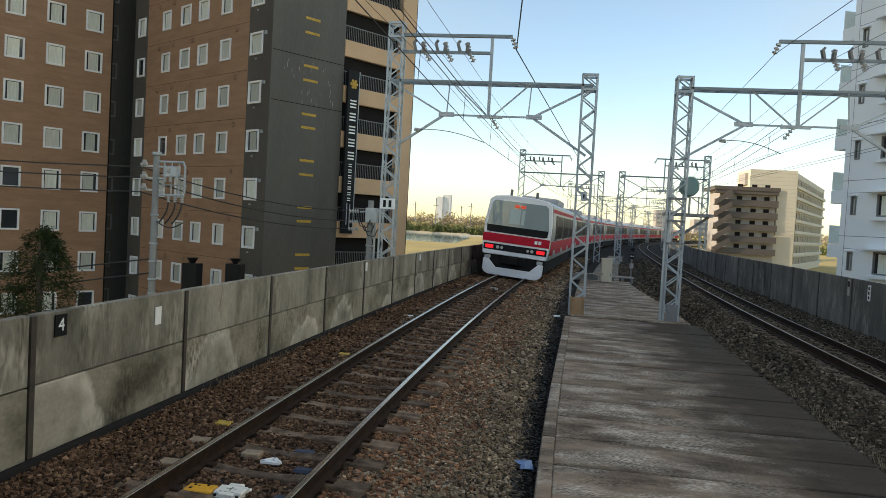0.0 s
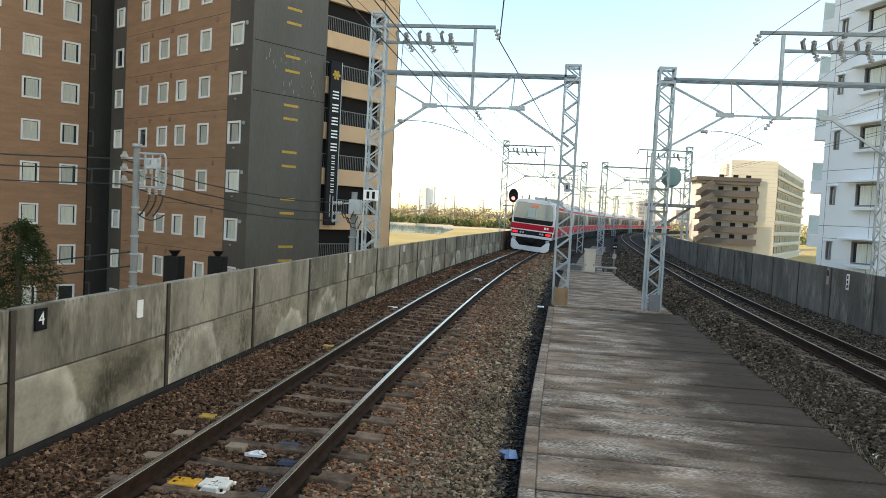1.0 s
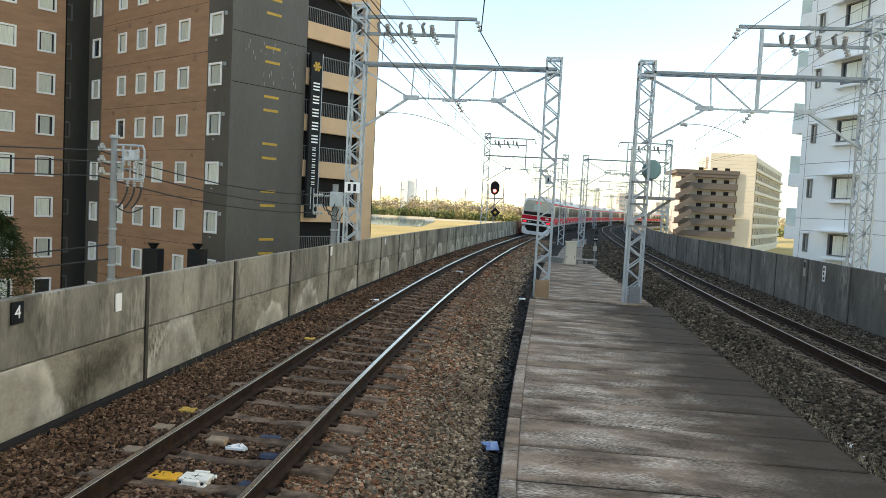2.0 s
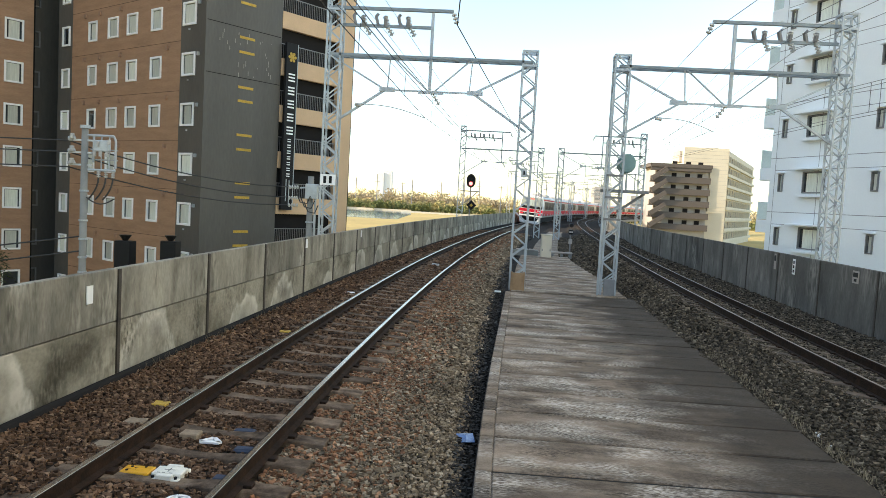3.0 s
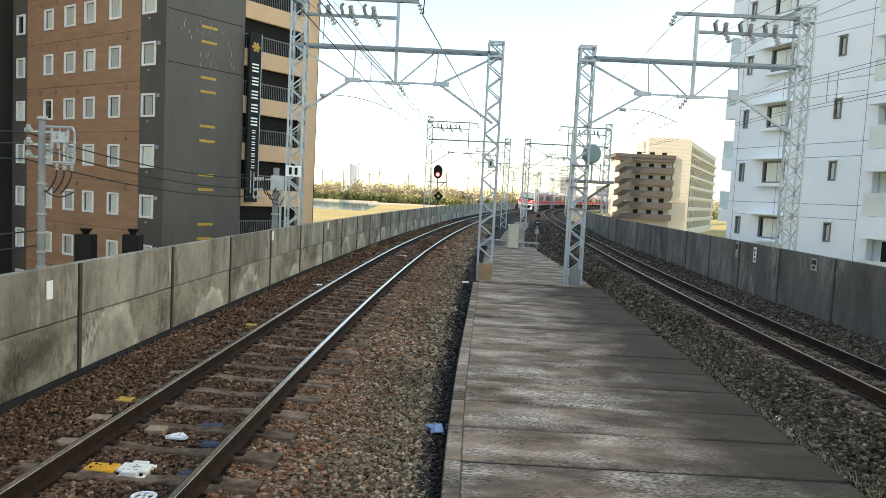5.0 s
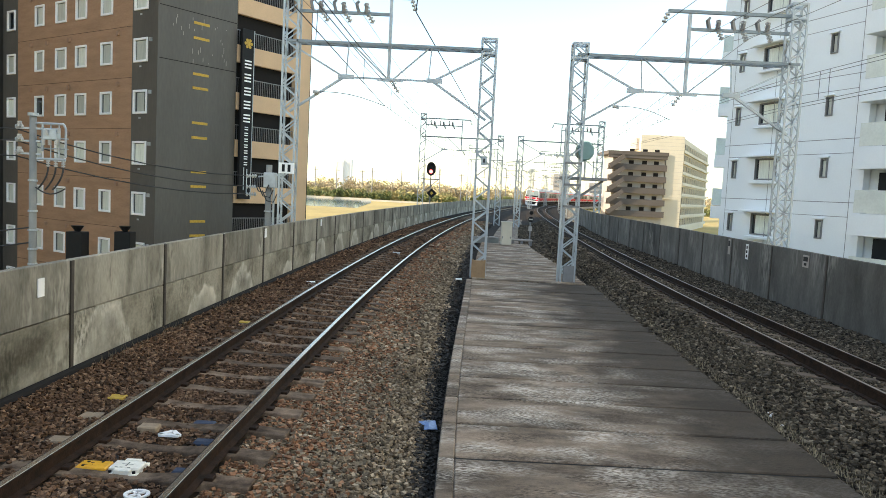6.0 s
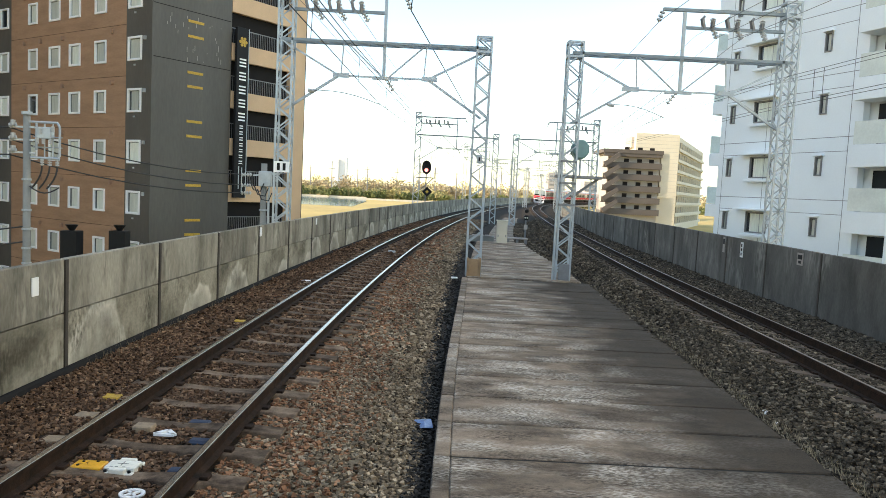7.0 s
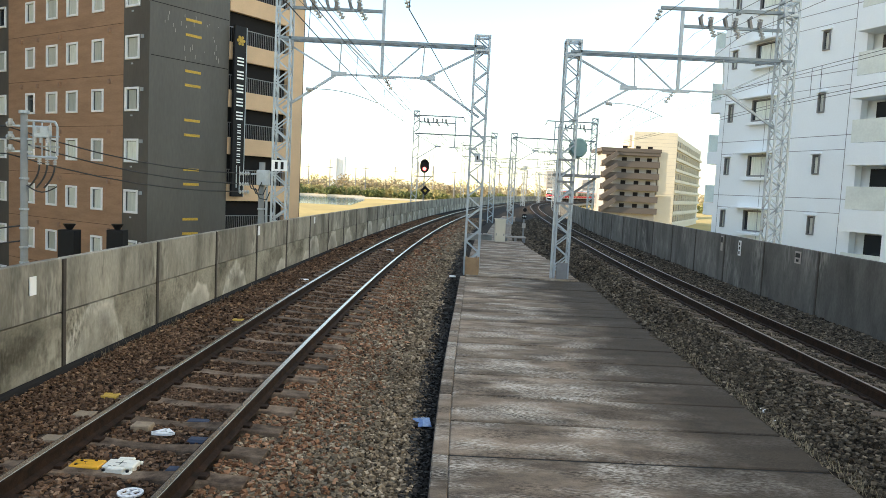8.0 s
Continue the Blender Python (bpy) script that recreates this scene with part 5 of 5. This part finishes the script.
for (x, y, sx, sy, h, mt, lab, nm) in (
        (-2.7, 6.63, 0.09, 0.07, 0.015, M_BLOCK, "rusty brown block between the rails", "block"),
        (-3.36, 6.87, 0.1, 0.09, 0.006, M_BLOCK, "rusty brown plate beside the rail", "plate"),
        (-3.3, 6.2, 0.1, 0.08, 0.004, M_BLOCK, "pale plate beside the rail", "plate"),
        (-3.38, 7.46, 0.085, 0.075, 0.018, M_YELLOW, "yellow marker lying on the ballast", "marker"),
        (-3.3, 11.86, 0.085, 0.075, 0.018, M_YELLOW, "yellow marker lying on the ballast", "marker"),
        (-3.2, 17.0, 0.1, 0.07, 0.035, M_FRAME, "white marker lying on the ballast", "marker"),
        (-1.88, 26.0, 0.13, 0.07, 0.02, M_PORC, "white marker plate between the rails", "marker"),
        (0.3, 20.25, 0.09, 0.05, -0.08, M_FRAME, "white paper scraps at the mast foot", "litter"),
        (3.78, 8.3, 0.03, 0.05, -0.03, M_FRAME, "white paper scrap at the deck edge", "litter"),
        (3.74, 7.9, 0.02, 0.03, -0.04, M_FRAME, "white paper scrap at the deck edge", "litter")):
    t = thing(nm, lab, nm)
    zz = -0.15 + (left_lift(y) if x < 0 else 0) + 0.02
    part(nm + "_body", Shape().box(x - sx, y - sy, zz - 0.12, x + sx, y + sy, zz + h), mt, t, bevel=0.01)
tri = thing("triangle_marker", "white triangle marker plate between the rails", "marker")
s = Shape()
for a, b in (((-2.54, 6.46), (-2.45, 6.57)), ((-2.45, 6.57), (-2.36, 6.46)), ((-2.36, 6.46), (-2.54, 6.46))):
    s.bar((*a, -0.13), (*b, -0.13), 0.045, 0.02)
part("plate", s, M_FRAME, tri)
disc = thing("painted_disc", "white crossed disc painted on a sleeper", "marker")
s = Shape()
for k in range(20):
    a, b = k * math.pi / 10, (k + 1) * math.pi / 10
    s.bar((-2.2 + 0.08 * math.cos(a), 5.2 + 0.07 * math.sin(a), -0.13), (-2.2 + 0.08 * math.cos(b), 5.2 + 0.07 * math.sin(b), -0.13), 0.028, 0.012)
s.bar((-2.25, 5.15, -0.13), (-2.15, 5.25, -0.13), 0.02, 0.012).bar((-2.25, 5.25, -0.13), (-2.15, 5.15, -0.13), 0.02, 0.012)
part("paint", s, M_FRAME, disc)
M_BLUEST = mat("blue_stain", (0.03, 0.045, 0.08), 0.6, scale=9, amount=0.4)
for x, y in ((-2.3, 6.95), (-2.12, 6.45), (-2.05, 5.75)):
    t = thing("blue_pad", "dark blue stained pad between the rails", "pad")
    part("pad", Shape().box(x - 0.1, y - 0.06, -0.26, x + 0.12, y + 0.06, -0.152), M_BLUEST, t, bevel=0.02)
pud = thing("blue_sheet", "crumpled blue plastic sheet in the gutter", "litter")
part("sheet", Shape().add([(-0.23, 7.60, -0.34), (-0.12, 7.52, -0.3), (-0.03, 7.62, -0.33), (-0.06, 7.80, -0.29), (-0.15, 7.92, -0.33), (-0.24, 7.78, -0.3),
                           (-0.13, 7.70, -0.28), (-0.13, 7.70, -0.38)], [(0, 1, 6), (1, 2, 6), (2, 3, 6), (3, 4, 6), (4, 5, 6), (5, 0, 6), (1, 0, 7), (2, 1, 7), (3, 2, 7), (4, 3, 7), (5, 4, 7), (0, 5, 7)]), M_BLUE, pud)

# plates on the parapets
def wall_plate(x, y, z, w, h, fx, lab, bars, ground_m=None, side=1):
    t = thing("wall_plate", lab, "plate", m=pose(x, y, z, 0, 0, math.degrees(-heading(fx, y)) + 90 * side))
    part("board", Shape().box(-w / 2, -0.012, -h / 2, w / 2, 0.0, h / 2), ground_m or M_FRAME, t)
    for bz, bw, bh in bars:
        part("figure_bar", Shape().box(-bw / 2, -0.018, bz - bh / 2, bw / 2, -0.012, bz + bh / 2), M_BLACK if ground_m is not M_BLACK else M_FRAME, t)


def west(y):
    return left_x(y) - 1.98 + 0.055


def east(y):
    return right_x(y) + east_off(y) - 0.055


wall_plate(west(7.75), 7.75, 0.95, 0.12, 0.2, left_x, "small white plate fixed to the parapet", [])
wall_plate(west(6.1), 6.1, 1.06, 0.16, 0.2, left_x, "small black plate with a white figure 4 on the parapet", [], M_BLACK)
figure = bpy.data.curves.new("figure", "FONT")
figure.body, figure.size, figure.align_x, figure.align_y, figure.extrude = "4", 0.17, "CENTER", "CENTER", 0.002
figure.materials.append(M_FRAME)
four = new("figure", figure)
four.parent = [o for o in bpy.data.objects if o.name.startswith("wall_plate")][-1]
four.matrix_local = pose(0, -0.015, 0, 90, 0, 0)
for y in (16.4, 22.1):
    wall_plate(west(y), y, 1.05, 0.14, 0.2, left_x, "small white plate near the top of the parapet", [])
wall_plate(east(20.5), 20.5, 0.92, 0.2, 0.42, right_x, "white plate with dark figures on the parapet", [(0.12, 0.08, 0.08), (0, 0.08, 0.08), (-0.12, 0.08, 0.08)], side=-1)
wall_plate(east(22.0), 22.0, 0.95, 0.18, 0.45, right_x, "grey plate with dark marks on the parapet", [(0.1, 0.14, 0.16)], M_GREYAPT, side=-1)
wall_plate(east(16.8), 16.8, 1.0, 0.3, 0.28, right_x, "grey plate with dark marks on the parapet", [(0.05, 0.22, 0.1), (-0.07, 0.12, 0.06)], M_GREYAPT, side=-1)


# ---- roadside poles and tree behind the parapet ----
up = thing("utility_pole", "grey concrete utility pole with transformer frame and insulators", "utility pole")
PX, PY = -11.0, 19.2
part("shaft", Shape().tube((PX, PY, GROUND), (PX, PY, 3.62), 0.115, 14, 0.085), M_CONC, up, smooth=True)
part("cap", Shape().tube((PX, PY, 3.6), (PX, PY, 3.68), 0.13, 12), M_STEEL, up)
fr = Shape()
for a, b in (((0.05, 3.42), (0.8, 3.42)), ((0.8, 3.42), (0.86, 3.3)), ((0.86, 3.3), (0.86, 2.55)), ((0.86, 2.5), (0.1, 2.5)), ((0.25, 2.7), (0.25, 3.4))):
    fr.tube((PX + a[0], PY, a[1]), (PX + b[0], PY, b[1]), 0.032, 8)
for a, b in (((0.4, 3.42), (0.4, 2.5)), ((0.62, 3.42), (0.62, 2.5)), ((0.1, 3.05), (0.86, 3.05)), ((0.1, 2.78), (0.86, 2.78))):
    fr.tube((PX + a[0], PY + 0.12, a[1]), (PX + b[0], PY + 0.12, b[1]), 0.02, 6)
part("switch_frame", fr, M_STEEL, up)
for x, z in ((0.34, 2.86), (0.5, 2.86), (0.68, 2.86), (0.42, 3.12), (0.74, 3.18)):
    insulator(up, (PX + x, PY - 0.12, z), (PX + x, PY - 0.12, z + 0.14), 3, 0.045)
part("lead", Shape().pipe([Vector((PX + 0.1 + 0.13 * k, PY - 0.05, 1.75 - 0.16 * math.sin(k / 6 * math.pi))) for k in range(7)], 0.018, 6), M_WIRE, up)
part("switch_box", Shape().box(PX + 0.3, PY - 0.1, 3.0, PX + 0.68, PY + 0.1, 3.3), M_STEEL, up, bevel=0.02)
for z in (2.62, 2.95, 3.28):
    part("cross_arm", Shape().bar((PX - 0.45, PY, z), (PX + 0.2, PY, z), 0.05), M_STEEL, up)
    insulator(up, (PX - 0.45, PY, z + 0.02), (PX - 0.28, PY, z + 0.06), 3, 0.07)
    insulator(up, (PX - 0.3, PY - 0.1, z + 0.03), (PX - 0.3, PY - 0.1, z + 0.17), 3, 0.06)
for x in (0.4, 0.6, 0.8):
    insulator(up, (PX + x, PY, 2.48), (PX + x, PY, 2.3), 3, 0.05)
    q = [Vector((PX + x - 0.1 * k * k / 9, PY, 2.3 - 0.12 * k)) for k in range(6)]
    s = Shape()
    s.pipe(q, 0.022, 6)
    part("lead", s, M_WIRE, up)
for z in (1.9, 1.1, 0.6, 0.1, -0.3):
    part("band", Shape().tube((PX, PY, z), (PX, PY, z + 0.05), 0.118, 12), M_STEEL, up)
sp = thing("service_pole", "short pale pole with grey boxes and insulators", "utility pole")
QX, QY = -6.05, 24.2
part("shaft", Shape().tube((QX, QY, GROUND), (QX, QY, 2.75), 0.12, 12, 0.1), M_CONC, sp, smooth=True)
part("switch_box", Shape().box(QX - 0.12, QY - 0.25, 2.0, QX + 0.28, QY, 2.5), M_STEEL, sp, bevel=0.02)
part("cross_arm", Shape().bar((QX - 0.35, QY, 2.35), (QX + 0.5, QY, 2.45), 0.05), M_STEEL, sp)
for z in (2.35, 2.0, 1.75):
    insulator(sp, (QX - 0.75, QY, z), (QX - 0.4, QY, z + 0.02), 4, 0.06)
for dx, dz in ((0.05, 2.2), (0.2, 2.05), (0.32, 1.9)):
    part("lead", Shape().pipe([(QX - 0.45 + dx, QY - 0.3, dz), (QX - 0.3 + dx, QY - 0.32, dz - 0.32), (QX - 0.08 + dx, QY - 0.3, dz - 0.36), (QX + 0.02 + dx, QY - 0.28, dz - 0.1)], 0.02, 6), M_WIRE, sp)
for z in (1.2, 0.6, 0.0):
    part("band", Shape().tube((QX, QY, z), (QX, QY, z + 0.05), 0.135, 12), M_STEEL, sp)
part("conduit", Shape().tube((QX + 0.2, QY - 0.12, GROUND), (QX + 0.2, QY - 0.12, 2.0), 0.04, 8), M_STEEL, sp)
for z, z2 in ((3.25, 2.36), (2.95, 2.02), (2.55, 1.76)):
    cable([(-26, 15, z + 0.5), (PX - 0.45, PY, z), (QX - 0.75, QY, z2)], 0.018, label="black power line between the poles", sag=0.25)
for z in (0.7, 0.3):
    cable([(-24, 12, z - 1.6), (PX, PY, z)], 0.02, label="black telephone line from the pole", sag=0.2)
for x, y in ((-18.9, 37.0), (-17.1, 38.4)):
    t = thing("roof_unit", "black box with a funnel planter beside the hotel", "planter")
    part("box", Shape().box(x - 0.42, y - 0.36, GROUND, x + 0.42, y + 0.36, -0.8), M_BLACK, t, bevel=0.02)
    part("funnel", Shape().tube((x, y, -0.8), (x, y, -0.5), 0.12, 10, 0.32), M_BLACK, t)

M_CONIFER = islands("conifer_needles", [(0.016, 0.026, 0.01), (0.045, 0.06, 0.02), (0.028, 0.042, 0.016)])
tree = thing("conifer", "dark green conifer behind the parapet", "tree")
rng = random.Random(3)
part("trunk", Shape().tube((-11.3, 15.0, GROUND), (-11.3, 15.0, 1.3), 0.2, 8, 0.04), M_TRUNK, tree)
s = Shape()
for k in range(190):
    f = k / 190
    z, r, a = -5 + 6.5 * f, 0.2 + 2.3 * (1 - f) ** 0.75, rng.uniform(0, 6.28)
    tip = Vector((-11.3 + r * math.cos(a), 15 + r * math.sin(a), z - 0.12 * r))
    root = Vector((-11.3, 15.0, z + 0.1))
    for _ in range(190):
        p = root.lerp(tip, rng.random() ** 0.6) + Vector([rng.gauss(0, 0.06 + 0.09 * (1 - f)) for _ in range(3)])
        d = (tip - root).normalized() * 0.07 + Vector([rng.uniform(-0.06, 0.06) for _ in range(3)])
        q = d.cross(Vector((rng.uniform(-1, 1), rng.uniform(-1, 1), 1))).normalized() * 0.014
        s.add([p - q, p + q, p + d], [(0, 1, 2)])
part("crown", s, M_CONIFER, tree)


# ---- distant poles and skyline ----
for i in range(16):
    x = -110 + i * 17 + rng.uniform(-6, 6)
    t = thing("far_pole", "thin distant utility pole above the trees", "utility pole", "far poles")
    y = 560 + rng.uniform(-20, 60)
    part("shaft", Shape().tube((x, y, GROUND), (x, y, GROUND + rng.uniform(22, 29)), 0.35, 6), M_STEELDK, t)
    part("cross_arm", Shape().bar((x - 2.2, y, GROUND + 21), (x + 2.2, y, GROUND + 21), 0.4), M_STEELDK, t)
for x, y, w, h, m in ((118, 640, 26, 22, M_GREYAPT), (150, 660, 22, 32, M_WHITE), (95, 700, 16, 30, M_GREYAPT), (190, 700, 30, 26, M_CREAM)):
    t = thing("far_building", "hazy pale distant building on the skyline", "building", "skyline")
    part("wall", Shape().box(x, y, GROUND, x + w, y + 20, GROUND + h), m, t)
    for k in range(int(h / 4)):
        part("window_band", Shape().box(x + 1, y - 0.1, GROUND + 1.5 + 4 * k, x + w - 1, y - 0.02, GROUND + 3.2 + 4 * k), M_STEELDK, t)


# ---- loose ballast stones ----
def stones(name, fx, a, b, y0, y1, density, size, material, lift, base, seed, profile, lean, fade=None, gap=0.088, bare=0.96):
    """Loose stones over a strip of bed. profile: (offset, height) pairs of the shoulders; fade: from and to which offset they thin out."""
    r = np.random.RandomState(seed)
    n = int((b - a) * (y1 - y0) * density)
    off, y = r.uniform(a, b, n), r.uniform(y0, y1, n)
    along = (y - 1.9) % 0.617
    on_sleeper = (np.abs(off) < 1.02) & ((along < gap) | (along > 0.617 - gap))
    on_rail = np.abs(np.abs(off) - 0.566) < 0.085
    keep = ~(on_sleeper & (r.uniform(0, 1, n) < bare)) & ~on_rail
    if fade:
        keep &= r.uniform(0, 1, n) > (off - fade[0]) / (fade[1] - fade[0])
    off, y = off[keep], y[keep]
    n = len(off)
    X = np.array([fx(float(v)) for v in y]) + off
    Z = np.array([lift(float(v)) for v in y]) + base + r.uniform(-0.02, 0.02, n)
    Z -= 0.012 * (np.abs(off) < 1.0) + np.clip(off, -1.1, 1.1) * math.sin(lean)
    Z += np.interp(off, [p[0] for p in profile], [p[1] for p in profile])
    s = size * r.uniform(0.55, 1.25, n)
    cube = np.array([(-1, -1, -1), (1, -1, -1), (1, 1, -1), (-1, 1, -1), (-1, -1, 1), (1, -1, 1), (1, 1, 1), (-1, 1, 1)], float)
    V = cube[None] * np.array([0.5, 0.5, 0.36]) * (1 + r.uniform(-0.7, 0.35, (n, 8, 3)))
    ang = r.uniform(0, 6.28, n)
    tilt = r.uniform(-0.6, 0.6, n)
    c, sn = np.cos(ang)[:, None], np.sin(ang)[:, None]
    ct, st = np.cos(tilt)[:, None], np.sin(tilt)[:, None]
    x1, y1v, z1 = V[..., 0], V[..., 1] * ct - V[..., 2] * st, V[..., 1] * st + V[..., 2] * ct
    P = np.stack([x1 * c - y1v * sn, x1 * sn + y1v * c, z1], -1) * s[:, None, None]
    P += np.stack([X, y, Z], -1)[:, None]
    quad = np.array([(3, 2, 1, 0), (4, 5, 6, 7), (0, 1, 5, 4), (1, 2, 6, 5), (2, 3, 7, 6), (3, 0, 4, 7)])
    F = (quad[None] + (np.arange(n) * 8)[:, None, None]).reshape(-1)
    me = bpy.data.meshes.new(name)
    me.vertices.add(n * 8)
    me.vertices.foreach_set("co", P.reshape(-1))
    me.loops.add(n * 24)
    me.loops.foreach_set("vertex_index", F.astype(np.int32))
    me.polygons.add(n * 6)
    me.polygons.foreach_set("loop_start", np.arange(n * 6, dtype=np.int32) * 4)
    me.update(calc_edges=True)
    me.shade_flat()
    me.materials.append(material)
    return tagged(new(name, me), "brown and grey crushed stones of the track ballast", "ballast", kind="stuff")


LEFT = [(1.84, 0.0), (2.6, -0.22)]
RIGHT = [(-1.86, -0.335), (-1.1, 0.0)]
LEAN_L, LEAN_R = radians(3.0), radians(7.5)
for y0, y1, dens, size, seed in ((4.5, 10.5, 1750, 0.037, 1), (10.5, 24, 560, 0.056, 2), (24, 60, 110, 0.11, 3)):
    stones("ballast_stones", left_x, -1.85, 0.65, y0, y1, dens, size, M_STONE, left_lift, -0.178, seed, LEFT, LEAN_L)
    stones("ballast_stones", left_x, 0.65, 2.3, y0, y1, dens, size, M_STONE_TAN, left_lift, -0.178, seed + 10, LEFT, LEAN_L)
    stones("ballast_stones", left_x, 0.65, 1.9, y0, y1, dens * 0.9, size, M_STONE_RUST, left_lift, -0.172, seed + 20, LEFT, LEAN_L, (0.7, 1.95))
    stones("ballast_stones", left_x, 2.2, 2.56, y0, y1, dens, size, M_STONE_DARK, left_lift, -0.172, seed + 30, LEFT, LEAN_L)
for y0, y1, dens, size, seed in ((4.6, 13, 1250, 0.04, 4), (13, 28, 450, 0.057, 5), (28, 60, 110, 0.1, 6)):
    stones("ballast_stones", right_x, -1.88, 2.42, y0, y1, dens, size, M_STONE_GREY, right_lift, -0.172, seed, RIGHT, LEAN_R)
stones("ballast_stones", left_x, 4.6, 6.3, 20.5, 60, 130, 0.09, M_STONE_GREY, lambda y: 0.0, -0.31, 7, [(0, 0.0), (9, 0.0)], 0.0)

# dry grass along the deck's edge
rg = random.Random(8)
s = Shape()
for i in range(1500):
    y = rg.uniform(4, 20)
    x = deck_edge(y) + 3.66 + rg.uniform(-0.03, 0.1)
    h = rg.uniform(0.04, 0.13)
    dx, dy = rg.uniform(-0.09, 0.09), rg.uniform(-0.09, 0.09)
    s.add([(x - 0.004, y, -0.24), (x + 0.004, y, -0.24), (x + dx, y + dy, -0.2 + h)], [(0, 1, 2)])
for i in range(500):
    y = rg.choice((11.2, 13.4, 15.2, 9.4)) + rg.uniform(-0.8, 0.8)
    x = left_x(y) - 1.78 + rg.uniform(-0.05, 0.12)
    h = rg.uniform(0.05, 0.2)
    s.add([(x - 0.004, y, -0.2), (x + 0.004, y, -0.2), (x + rg.uniform(-0.1, 0.1), y + rg.uniform(-0.1, 0.1), -0.18 + h)], [(0, 1, 2)])
tagged(part("dry_grass", s, M_REED), "dry grass blades along the deck edge and wall foot", "grass", kind="stuff")

motions()
